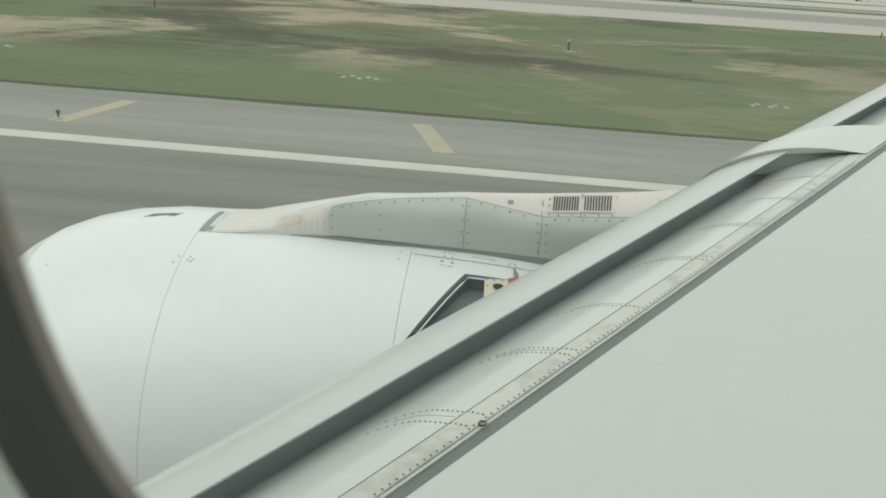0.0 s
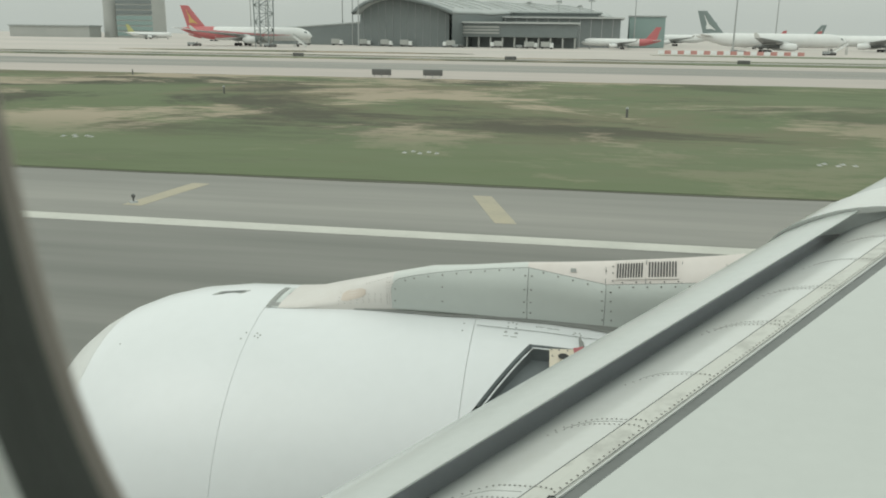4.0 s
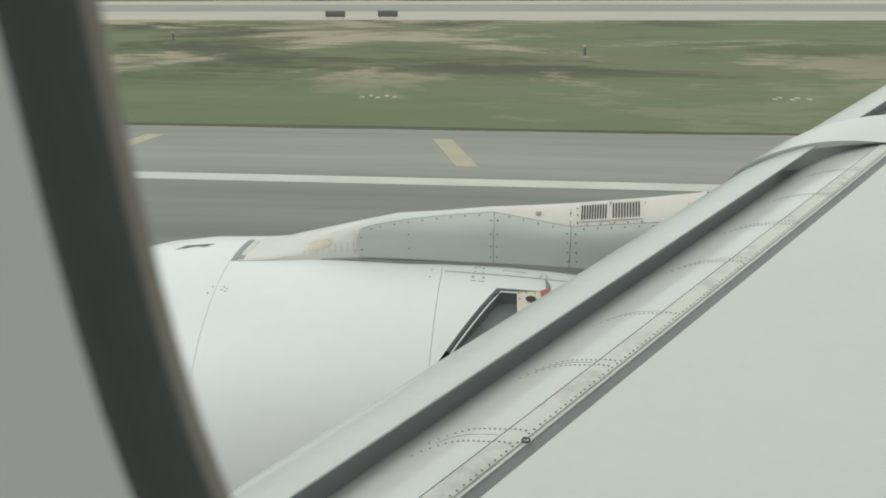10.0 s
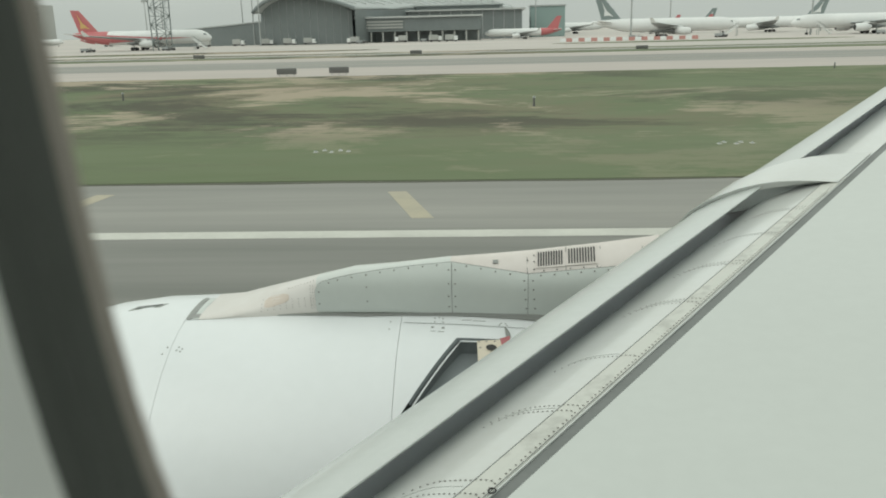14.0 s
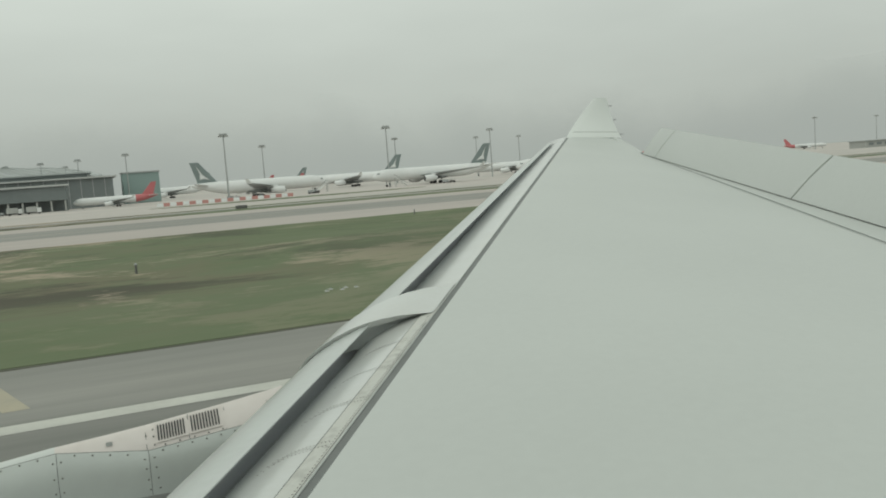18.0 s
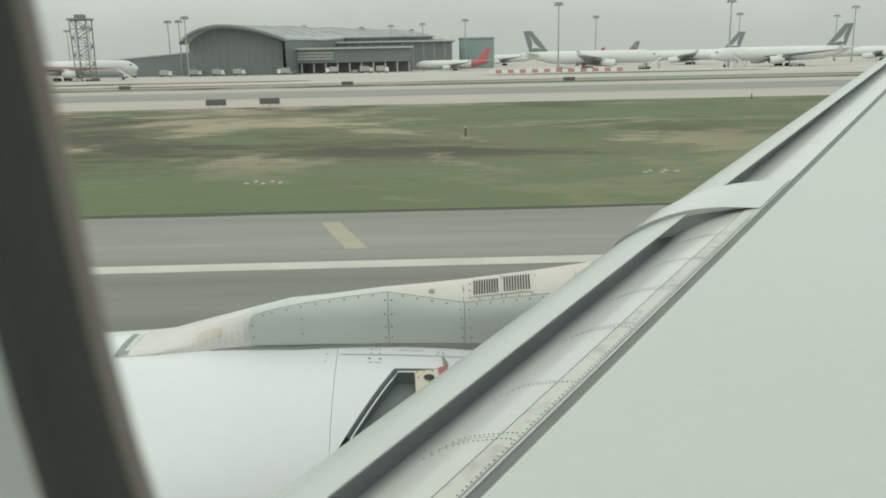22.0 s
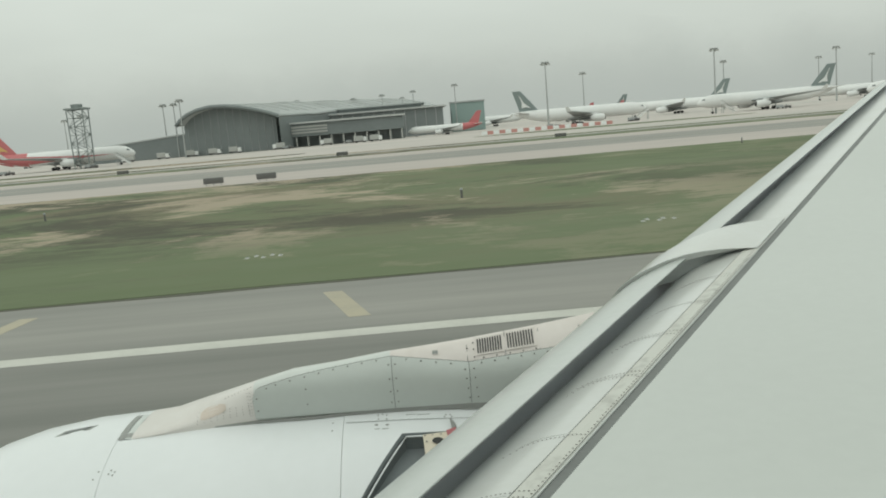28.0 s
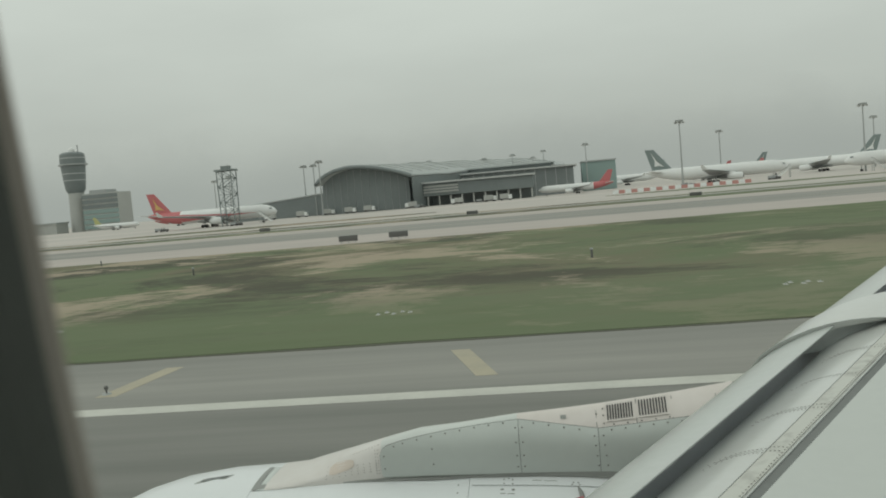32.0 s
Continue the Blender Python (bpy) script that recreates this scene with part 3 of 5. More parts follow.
# the open bay: side walls, floor and rim
lip_pts = [(-0.29 - (70 - d) * 0.0153, d) for d in range(49, 71, 3)] + [(-0.29 + 0.1 * i, 70.0) for i in range(1, 13)]
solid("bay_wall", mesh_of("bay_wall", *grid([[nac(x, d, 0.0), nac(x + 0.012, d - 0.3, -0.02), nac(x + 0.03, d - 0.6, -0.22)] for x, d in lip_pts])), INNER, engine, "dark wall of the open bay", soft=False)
solid("bay_rim", mesh_of("bay_rim", *tube([nac(x + 0.03, d - 0.9, -0.012) for x, d in lip_pts], 0.007)), WHITE, engine, "pale rim seal of the bay")
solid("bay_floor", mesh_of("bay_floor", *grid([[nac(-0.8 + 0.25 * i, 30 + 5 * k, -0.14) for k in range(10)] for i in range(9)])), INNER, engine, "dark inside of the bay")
bm = bmesh.new()
c0 = [nac(-0.14, 69.0, 0.0), nac(0.10, 70.2, 0.0), nac(0.16, 58.0, 0.0), nac(-0.125, 58.0, 0.0)]
c1 = [p - Vector((0, -0.02, 0.05)) for p in c0]
vsx = [bm.verts.new(p) for p in c0 + c1]
for f in ((0, 1, 2, 3), (7, 6, 5, 4), (0, 4, 5, 1), (1, 5, 6, 2), (2, 6, 7, 3), (3, 7, 4, 0)):
    bm.faces.new([vsx[i] for i in f])
door = part("reverser_door_bracket", bm, DOORB, engine, "beige bracket with a round hole", False)
# flat disc on the bracket; its near-black colour draws the shade of an opening
hole = [nac(-0.035 + 0.04 * math.cos(t), 66.6 + 1.1 * math.sin(t), 0.004) for t in [math.pi * k / 8 for k in range(16)]]
solid("hole", mesh_of("hole", hole, [tuple(range(16))]), DARK, door, "near-black disc drawn as a round hole", False)
dots = [(-0.125, 68.6), (-0.07, 68.9), (-0.01, 69.0), (0.04, 68.9), (0.07, 67.0), (0.06, 65.0), (-0.115, 66.4)]
solid("rivet", mesh_of("rivet", *discs([nac(x, d, 0.002) for x, d in dots], [nac(x, d, 1) - nac(x, d) for x, d in dots], 0.007, 8)), BOLT, door, kind="stuff")
solid("red_flange", mesh_of("red_flange", [nac(0.03, 70.1, 0.006), nac(0.10, 70.7, 0.02), nac(0.11, 66.5, 0.02), nac(0.04, 67.7, 0.006), nac(0.03, 70.1, -0.03), nac(0.10, 70.7, -0.03), nac(0.11, 66.5, -0.03), nac(0.04, 67.7, -0.03)], [(0, 1, 2, 3), (4, 7, 6, 5), (0, 4, 5, 1), (3, 2, 6, 7), (0, 3, 7, 4), (1, 5, 6, 2)]), RED, door, "red painted flange", False)
solid("hinge_fin", mesh_of("hinge_fin", [nac(0.075, 70.6, 0.0), nac(0.105, 70.6, 0.0), nac(0.085, 72.4, 0.03), nac(0.062, 73.2, 0.05), nac(0.09, 70.6, -0.02), nac(0.12, 70.6, -0.02), nac(0.10, 72.4, 0.02), nac(0.077, 73.2, 0.04)], [(0, 1, 2, 3), (7, 6, 5, 4), (0, 4, 5, 1), (1, 5, 6, 2), (2, 6, 7, 3), (3, 7, 4, 0)]), FOOT, door, "grey hinge fin", False)


def along(line, x):
    for (xa, za), (xb, zb) in zip(line, line[1:]):
        if xa <= x <= xb:
            return za + (zb - za) * (x - xa) / (xb - xa)
    return line[0][1] if x < line[0][0] else line[-1][1]


def on_nac(name, pts, mat, label="", out=0.004, parent=None):
    """A thin plate that lies on the nacelle, from corners in (x, degrees)."""
    top = [nac(x, d, out) for x, d in pts]
    low = [nac(x, d, -0.002) for x, d in pts]
    m = len(pts)
    fs = [tuple(range(m))] + [(i, i + m, (i + 1) % m + m, (i + 1) % m) for i in range(m)]
    return solid(name, mesh_of(name, top + low, fs), mat, parent or engine, label, False)


inlet_scoop = on_nac("scoop", [(-2.98, 87.2), (-2.72, 88.0), (-2.68, 91.0), (-2.93, 90.4)], FOOT, "flush grey cooling scoop", 0.003)
on_nac("scoop_lip", [(-2.93, 88.0), (-2.75, 88.6), (-2.72, 90.4), (-2.89, 89.9)], SEAL, "dark scoop mouth", 0.006, inlet_scoop)
SEAL_LOW = [(-2.40, 79.4), (-1.65, 80.3), (-1.35, 79.7), (-0.99, 79.1), (-0.72, 79.7), (-0.45, 79.9), (-0.17, 79.9), (0.10, 79.7), (0.38, 78.7), (0.65, 77.0)]
rows = [[nac(x, along(SEAL_LOW, x) + w, 0.006) for w in (0.0, 1.1, 2.3)] for x in [-2.40 + 0.05 * k for k in range(62)]]
solid("cowl_seal", mesh_of("cowl_seal", *grid(rows)), FOOT, engine, "grey seal between cowl and pylon", False)
rows = [[nac(x, 75.55 - 1.15 * (x + 0.25), 0.004), nac(x, 75.75 - 1.15 * (x + 0.25), 0.004)] for x in [-0.7 + 0.1 * k for k in range(14)]]
solid("latch_line", mesh_of("latch_line", *grid(rows)), SEAL, engine, "thin panel joint", False)
dots = [(-0.466, 78.8), (-0.433, 79.2), (-0.403, 78.6), (-0.464, 76.9), (-0.402, 76.7), (0.039, 77.2), (0.072, 77.1), (0.027, 76.3), (0.081, 76.2), (-0.80, 76.6), (-0.80, 73.2), (-2.36, 66.5), (-2.37, 65.3), (-2.45, 66.5), (-2.47, 64.0), (-2.33, 65.8), (-2.34, 64.8), (-3.5, 63.0)]
solid("latch_bolt", mesh_of("latch_bolt", *discs([nac(x, d, 0.001) for x, d in dots], [nac(x, d, 1) - nac(x, d) for x, d in dots], 0.0075, 8)), FOOT, engine, "dark latch bolts", kind="stuff")
for x, d in ((-0.476, 74.2), (-0.396, 74.0)):
    ring = [nac(x + 0.013 * math.cos(t), d + 0.42 * math.sin(t), 0.003) for t in [math.pi * k / 6 for k in range(12)]]
    solid("latch_cap", mesh_of("latch_cap", ring, [tuple(range(12))]), FOOT, engine, "round grey latch cap", False)
for x, d, n in ((-0.488, 72.5, 3), (-0.435, 72.35, 4), (-0.259, 78.0, 6), (-0.175, 77.8, 8)):
    on_nac("stencil", [(x, d), (x + 0.012 * n, d), (x + 0.012 * n, d + 0.17), (x, d + 0.17)], FOOT, "unreadable grey stencil", 0.002)

# ---------------------------------------------------------------- pylon
pylon = new("engine_pylon")
pylon.parent = airliner
pylon.scale, pylon.location = (1.06, 1.06, 1.06), (0, 0, -0.342)
PY = [(-2.31, 3.607, 5.94), (-2.2, 3.618, 5.94), (-2.1, 3.635, 5.94), (-1.94, 3.69, 5.94), (-1.8, 3.735, 5.94), (-1.6, 3.795, 5.94), (-1.37, 3.858, 5.94), (-1.1, 3.92, 5.94), (-0.78, 3.945, 5.94), (-0.36, 3.99, 5.94), (-0.34, 3.99, 5.94), (0.27, 4.03, 5.94), (0.82, 4.075, 5.94), (1.19, 4.11, 5.94), (1.25, 4.12, 5.94)]
PALE = material("pylon_pale_paint", (0.66, 0.64, 0.615), 0.4, second=(0.60, 0.57, 0.535), scale=1.6, grain=14, amount=0.7)


def swell(p):
    """Rounds the pylon's inboard face: its top leans back and its foot tucks under."""
    d = max(p.z - 3.84, -0.25)
    return Vector((p.x, p.y + (2.4 if d > 0 else 0.9) * d * d * max(0.0, min(1.0, (6.2 - p.y) / 0.25)), p.z))


def box_of(x, t, y, q=0.045):
    """Square section of the pylon, higher on its inboard edge."""
    top = max(t + q - 0.035, 3.605)
    half = [(y - 0.01, 3.3)] + [(y, 3.56 + (top - 3.56) * k / 8) for k in range(9)] + [(y + 0.012, max(t + q - 0.01, 3.608)), (y + 0.05, max(t + q, 3.61)), (6.15, t + q * 0.5), (6.25, t), (6.38, t - 0.04), (6.5, t - 0.14), (6.56, 3.6), (6.57, 3.3)]
    return [swell(Vector((x, a, max(z, 3.5)))) for a, z in half]


def arch_of(x, t, y):
    """Section of the pylon: a low arch at its nose, square to the rear."""
    f = min(1.0, max(0.0, (x + 2.3) / 1.0))
    f = f * f * (3 - 2 * f)
    rear = box_of(x, t, y, 0.045 * f)
    m = len(rear) - 3
    low = [rear[0]] + [Vector((x, 6.25 - (6.25 - y) * math.cos(math.pi * k / m), 3.52 + (t - 3.52) * math.sin(math.pi * (0.1 + 0.8 * k / m)) ** 0.35)) for k in range(m + 1)] + [rear[-1]]
    return [a.lerp(b, f) for a, b in zip(low, rear)]


front_rows = [arch_of(*p) for p in PY if p[0] <= -0.34]
SHOULDER_GREY = material("pylon_shoulder_paint", (0.60, 0.63, 0.605), 0.35, second=(0.55, 0.575, 0.55), scale=1.4, grain=14, amount=0.6)
cut = [p[0] for p in PY].index(-1.37)
vs, fs = grid(front_rows[:cut + 1])
fs.append(tuple(range(len(front_rows[0])))[::-1])
solid("pylon_nose", mesh_of("pylon_nose", vs, fs), PALE, pylon, "pinkish beige rounded pylon nose")
solid("pylon_shoulder", mesh_of("pylon_shoulder", *grid(front_rows[cut:])), SHOULDER_GREY, pylon, "pale grey rounded upper edge of the pylon")
rows = [box_of(*p) for p in PY if p[0] > -0.35]
vs, fs = grid(rows)
fs.append(tuple(range(len(rows[0])))[::-1])
solid("pylon_body", mesh_of("pylon_body", vs, fs), BEIGE, pylon, "beige pylon fairing")


def plate(name, pts, mat, label="", y=5.932, thick=0.012, parent=None):
    """A flat panel on the pylon's inboard face, from corners in (x, z)."""
    m = len(pts)
    vs = [swell(Vector((x, y, z))) for x, z in pts] + [swell(Vector((x, y + thick, z))) for x, z in pts]
    fs = [tuple(range(m))] + [(i, i + m, (i + 1) % m + m, (i + 1) % m) for i in range(m)]
    return solid(name, mesh_of(name, vs, fs), mat, parent or pylon, label, False)


def curved_panel(name, low, top, mat, label, y, grow=0.0):
    """A panel that follows the rounded face, between a lower and an upper edge in (x, z)."""
    xs = sorted({x for x, _ in low + top})
    rows = []
    for x in xs:
        za, zb = along(low, x) - grow, along(top, x) + grow
        xx = x + (-grow if x == xs[0] else grow if x == xs[-1] else 0)
        rows.append([swell(Vector((xx, y, za + (zb - za) * j / 10))) for j in range(11)])
    return solid(name, mesh_of(name, *grid(rows)), mat, pylon, label)


PANELS = [([(-1.38, 3.630), (-0.334, 3.612)], [(-1.38, 3.80), (-1.372, 3.83), (-1.35, 3.862), (-1.32, 3.882), (-1.2, 3.912), (-1.02, 3.944), (-0.84, 3.968), (-0.6, 3.992), (-0.334, 4.012)]),
          ([(-0.330, 3.612), (0.242, 3.592)], [(-0.330, 4.012), (0.242, 3.930)]),
          ([(0.246, 3.592), (1.25, 3.54)], [(0.246, 3.929), (0.6, 3.955), (1.25, 4.0)])]
for low, top in PANELS:
    curved_panel("side_panel", low, top, FAIRING, "grey rounded side panel", 5.930)
    curved_panel("joint", low, top, SEAL, "panel joint", 5.9355, 0.002)
plate("seal_foot", [(-2.37, 3.576), (-1.38, 3.614), (-0.336, 3.616), (0.27, 3.596), (1.25, 3.545), (1.25, 3.3), (-2.37, 3.5)], FOOT, "grey foot seal of the pylon", 5.928)
rows = [[nac(x, 78.7 + 1.2 * k, 0.006) for k in range(15)] for x in (-2.415, -2.39, -2.37)]
solid("nose_seal", mesh_of("nose_seal", *grid(rows)), FOOT, engine, "grey seal strip round the pylon nose", False)
rows = [[nac(x, 78.7 + 1.2 * k, 0.005) for k in range(15)] for x in (-2.364, -2.34, -2.31)]
solid("nose_strip", mesh_of("nose_strip", *grid(rows)), FAIRING, engine, "grey edge strip of the pylon nose", False)
for x0, x1, z0, z1 in ((0.305, 0.52, 3.968, 4.08), (0.535, 0.765, 3.985, 4.10)):
    grille = plate("vent_grille", [(x0, z0), (x0 + 0.004, z1), (x1 + 0.004, z1 + 0.014), (x1, z0 + 0.014)], BEIGE, "louvred vent grille", 5.931)
    m = 10
    for k in range(m):
        xa = x0 + 0.012 + (x1 - x0 - 0.02) * k / m
        lift_z = 0.014 * (k / m)
        plate("louvre", [(xa, z0 + 0.014 + lift_z), (xa + 0.004, z1 - 0.012 + lift_z), (xa + 0.0135, z1 - 0.012 + lift_z), (xa + 0.0095, z0 + 0.014 + lift_z)], DARK, "", 5.927, 0.006, grille)
for x in (0.527, 0.785, 1.10):
    plate("joint", [(x - 0.002, 3.95), (x + 0.006, 4.10), (x + 0.010, 4.10), (x + 0.002, 3.95)], SEAL, "panel joint", 5.935, 0.004)
plate("joint", [(0.236, 3.93), (0.238, 4.04), (0.241, 4.04), (0.240, 3.93)], SEAL, "panel joint", 5.935, 0.004)
spots = [(-1.35, 3.80), (-1.352, 3.70), (-1.27, 3.873)] + [(-1.2 + 0.108 * k, 3.893 + 0.105 * (1 - (1 - k / 8) ** 1.5)) for k in range(8)] + [(-0.98, 3.84), (-0.98, 3.72)]
for z in (3.96, 3.86, 3.76, 3.67):
    spots += [(-0.355, z), (-0.305, z)]
for z in (3.88, 3.81, 3.73, 3.65):
    spots += [(0.21 + (3.93 - z) * 0.08, z), (0.275 + (3.93 - z) * 0.08, z)]
spots += [(-0.22 + 0.11 * k, 3.985 - 0.0185 * k) for k in range(4)] + [(0.34 + 0.10 * k, 3.918 + 0.007 * k) for k in range(6)] + [(0.29, 3.96), (0.29, 4.01), (0.29, 4.05), (0.24, 4.02)] + [(0.36 + 0.10 * k, 3.952 + 0.007 * k) for k in range(5)]
solid("panel_bolts", mesh_of("panel_bolts", *discs([swell(Vector((x, 5.9285, z))) for x, z in spots], [Vector((0, -1, 2.0 * (z - 3.84))) for x, z in spots], 0.0064, 8, 0.004)), BOLT, pylon, "dark panel bolts", kind="stuff")
spots = []
for k in range(9):
    for j in range(4):
        spots.append((-1.82 + 0.05 * k, 3.632 + 0.022 * j + 0.006 * k))
for k in range(8):
    for j in range(2):
        spots.append((-1.42 + 0.02 * j, 3.66 + 0.026 * k))
for k in range(9):
    spots.append((-1.60 + 0.026 * k, 3.80 + 0.010 * k))


def nose_point(x, z, out):
    """A point of the pylon nose's inboard side at x and z, moved out by a few millimetres."""
    for ra, rb in zip(front_rows, front_rows[1:]):
        if ra[0].x <= x <= rb[0].x:
            f = (x - ra[0].x) / (rb[0].x - ra[0].x)
            line = [p.lerp(q, f) for p, q in zip(ra, rb)]
            for p, q in zip(line, line[1:]):
                if p.z <= z <= q.z:
                    return p.lerp(q, (z - p.z) / max(q.z - p.z, 1e-6)) - Vector((0, out, -0.3 * out))
    return None


solid("nose_rivets", mesh_of("nose_rivets", *discs([p for p in (nose_point(x, z, 0.002) for x, z in spots) if p], [Vector((0, -1, 0.3))] * len(spots), 0.0034, 6, 0.002)), BOLT, pylon, "fine rivets of the pylon nose", kind="stuff")
TAN = material("tan_patch_paint", (0.60, 0.53, 0.465), 0.5, second=(0.54, 0.47, 0.41), scale=6, grain=30)
TOP_LINE = [(x, t) for x, t, _ in PY]
solid("tan_patch", mesh_of("tan_patch", *grid([[nose_point(-1.80 + 0.025 * k, along(TOP_LINE, -1.80 + 0.025 * k) - 0.022 - 0.034 - 0.017 * (j - 2) * (0.55, 0.85, 1, 1, 1, 1, 1, 0.85, 0.55)[k], 0.005) for j in range(5)] for k in range(9)])), TAN, pylon, "tan access patch")
plate("stencil", [(-0.02, 4.0), (-0.02, 4.022), (0.02, 4.022), (0.02, 4.0)], FOOT, "small square stencil", 5.936, 0.004)

rows = [[nac(x, 360 * k / 48, -0.17) for k in range(49)] for x, _ in NAC]
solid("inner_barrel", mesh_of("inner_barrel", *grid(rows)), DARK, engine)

# ---------------------------------------------------------------- cabin window
RAKE = Vector((math.cos(radians(5)), math.sin(radians(5))))


def oval(d, n=96):
    """The window's outline, grown by d."""
    pts = []
    for i in range(n):
        a = 2 * math.pi * i / n
        c, q = math.cos(a), math.sin(a)
        h, v = (0.171 + d) * math.copysign(abs(c) ** (2 / 4), c), (0.19 + d) * math.copysign(abs(q) ** (2 / 4), q)
        pts.append((0.09 + h * RAKE.x - v * RAKE.y, 5.757 + v * RAKE.x + h * RAKE.y))
    return pts


cabin = thing("cabin_wall", "grey cabin side wall with a window", "wall", kind="structure")


def ring(name, loops, mat, label):
    rows = [[Vector((x, y, z)) for x, z in oval(d)] for y, d in loops]
    return solid(name, mesh_of(name, *grid(rows, True)), mat, cabin, label)


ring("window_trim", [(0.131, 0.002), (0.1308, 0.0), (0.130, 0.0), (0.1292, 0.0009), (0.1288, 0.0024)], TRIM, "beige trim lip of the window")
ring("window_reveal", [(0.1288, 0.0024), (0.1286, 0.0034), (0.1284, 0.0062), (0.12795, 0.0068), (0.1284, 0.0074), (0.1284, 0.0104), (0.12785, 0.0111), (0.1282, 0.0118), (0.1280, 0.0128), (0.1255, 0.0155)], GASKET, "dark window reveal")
ring("wall_lining", [(0.1255, 0.0155), (0.124, 0.017), (0.121, 0.03), (0.11, 0.2), (0.06, 0.6)], LINING, "light grey cabin lining")

# ---------------------------------------------------------------- runway shoulder details


def slab(name, pts, z0, z1, mat, parent=None, label="", kind=""):
    m = len(pts)
    vs = [(x, y, z1) for x, y in pts] + [(x, y, z0) for x, y in pts]
    fs = [tuple(range(m)), tuple(range(m, 2 * m))[::-1]] + [(i, i + m, (i + 1) % m + m, (i + 1) % m) for i in range(m)]
    return solid(name, mesh_of(name, vs, fs), mat, parent, label, False, kind)


chevrons = thing("shoulder_marking", "faded yellow chevron bars on the runway shoulder", "road marking", kind="structure")
for k in range(-14, 15):
    x = -2.6 + 12.7 * k
    d = -1.3 if k % 2 == 0 else 0.4
    slab("bar", [(x, 25.2), (x + 0.7, 25.2), (x + 0.7 + d, 29.6), (x + d, 29.6)], -0.004, 0.002, YELLOW, chevrons)
edge_lamp = thing("runway_edge_light", "small dark runway edge light on the shoulder", "runway light", "runway edge lights", at=(-15.1, 25.6, 0.002))
solid("base", mesh_of("base", *tube([(0, 0, 0), (0, 0, 0.05)], [0.16, 0.13], 10)), STEEL, edge_lamp)
solid("stem", mesh_of("stem", *tube([(0, 0, 0.05), (0, 0, 0.18)], 0.03, 8)), SIGN, edge_lamp)
solid("lens", mesh_of("lens", *tube([(0, 0, 0.18), (0, 0, 0.26), (0, 0, 0.30)], [0.07, 0.07, 0.03], 10)), SIGN, edge_lamp, "dark glass lens")
for k in (-5, -3, 1, 3, 5):
    copy_thing(edge_lamp, pose(-2.4 + 12.7 * k, 25.6, 0.002))
PAD = material("concrete_pad", (0.5, 0.5, 0.47), 0.8)
pads = thing("light_pad", "row of small pale concrete light pads in the grass", "runway light", "light pads along the grass", at=(-8.8, 39.5, 0.035))
for dx, dy in ((0, 0.1), (0.35, 0.6), (0.8, 0.0), (1.15, 0.55), (1.6, 0.2)):
    slab("pad", [(dx, dy), (dx + 0.2, dy), (dx + 0.2, dy + 0.34), (dx, dy + 0.34)], -0.03, 0.02, PAD, pads)
    solid("lamp", mesh_of("lamp", *tube([(dx + 0.1, dy + 0.17, 0.02), (dx + 0.1, dy + 0.17, 0.07)], [0.06, 0.04], 8)), STEEL, pads)
for k in (-4, -3, -2, -1, 1, 2, 3, 4, 5):
    copy_thing(pads, pose(-8.8 + 19.6 * k, 39.5 + (k % 3) * 0.8, 0.035))
sign = thing("taxiway_sign", "low dark taxiway sign board on short legs", "sign", "taxiway signs", at=(-21, 114, 0))
bm = bmesh.new()
part("case", box_bm(bm, -1.35, 1.35, -0.15, 0.15, 0.25, 1.05, 0.03), SIGN, sign)
for dx in (-1.0, 0, 1.0):
    bm = bmesh.new()
    part("leg", box_bm(bm, dx - 0.05, dx + 0.05, -0.05, 0.05, -0.05, 0.27), STEEL, sign)
for x, y in ((-28, 113), (34, 196), (62, 114), (-70, 198), (120, 115), (150, 196), (-18, 198)):
    copy_thing(sign, pose(x, y, 0.0))
box1 = thing("marker_post", "small dark marker post standing in the grass", "marker", "marker posts", at=(3, 62, 0.03))
solid("post", mesh_of("post", *tube([(0, 0, 0), (0, 0, 0.62)], [0.09, 0.08], 8)), SIGN, box1)
solid("cap", mesh_of("cap", *tube([(0, 0, 0.62), (0, 0, 0.74)], [0.12, 0.08], 8)), STEEL, box1)
for x, y in ((-34, 75), (41, 104), (-60, 104), (80, 70)):
    copy_thing(box1, pose(x, y, 0.03))

# taxiway guide lines and the far verges
for name, y, w in (("guide_line", 150, 0.5), ("guide_line", 232, 0.6), ("guide_line", 268, 0.6)):
    solid(name, mesh_of(name, [(-900, y, 0.004), (900, y, 0.004), (900, y + w, 0.004), (-900, y + w, 0.004)], [(0, 1, 2, 3)]), YELLOW, None, "faded yellow taxi guide line", False, "structure")
strip("grass_verge", 218, 226, 0.03, GRASS, "thin worn grass verge", -700, 700, 0.6, 20, 4)
strip("service_road", 204, 214, -0.001, SHOULDER, "grey service road beyond the taxiway")
slab("grass_island", [(-95 + 60 * math.cos(t) , 262 + 12 * math.sin(t)) for t in [math.pi * k / 16 for k in range(32)]], -0.02, 0.03, GRASS, None, "oval grass island on the apron", "structure")
slab("grass_island", [(70 + 50 * math.cos(t) , 290 + 10 * math.sin(t)) for t in [math.pi * k / 16 for k in range(32)]], -0.02, 0.03, GRASS, None, "oval grass island on the apron", "structure")

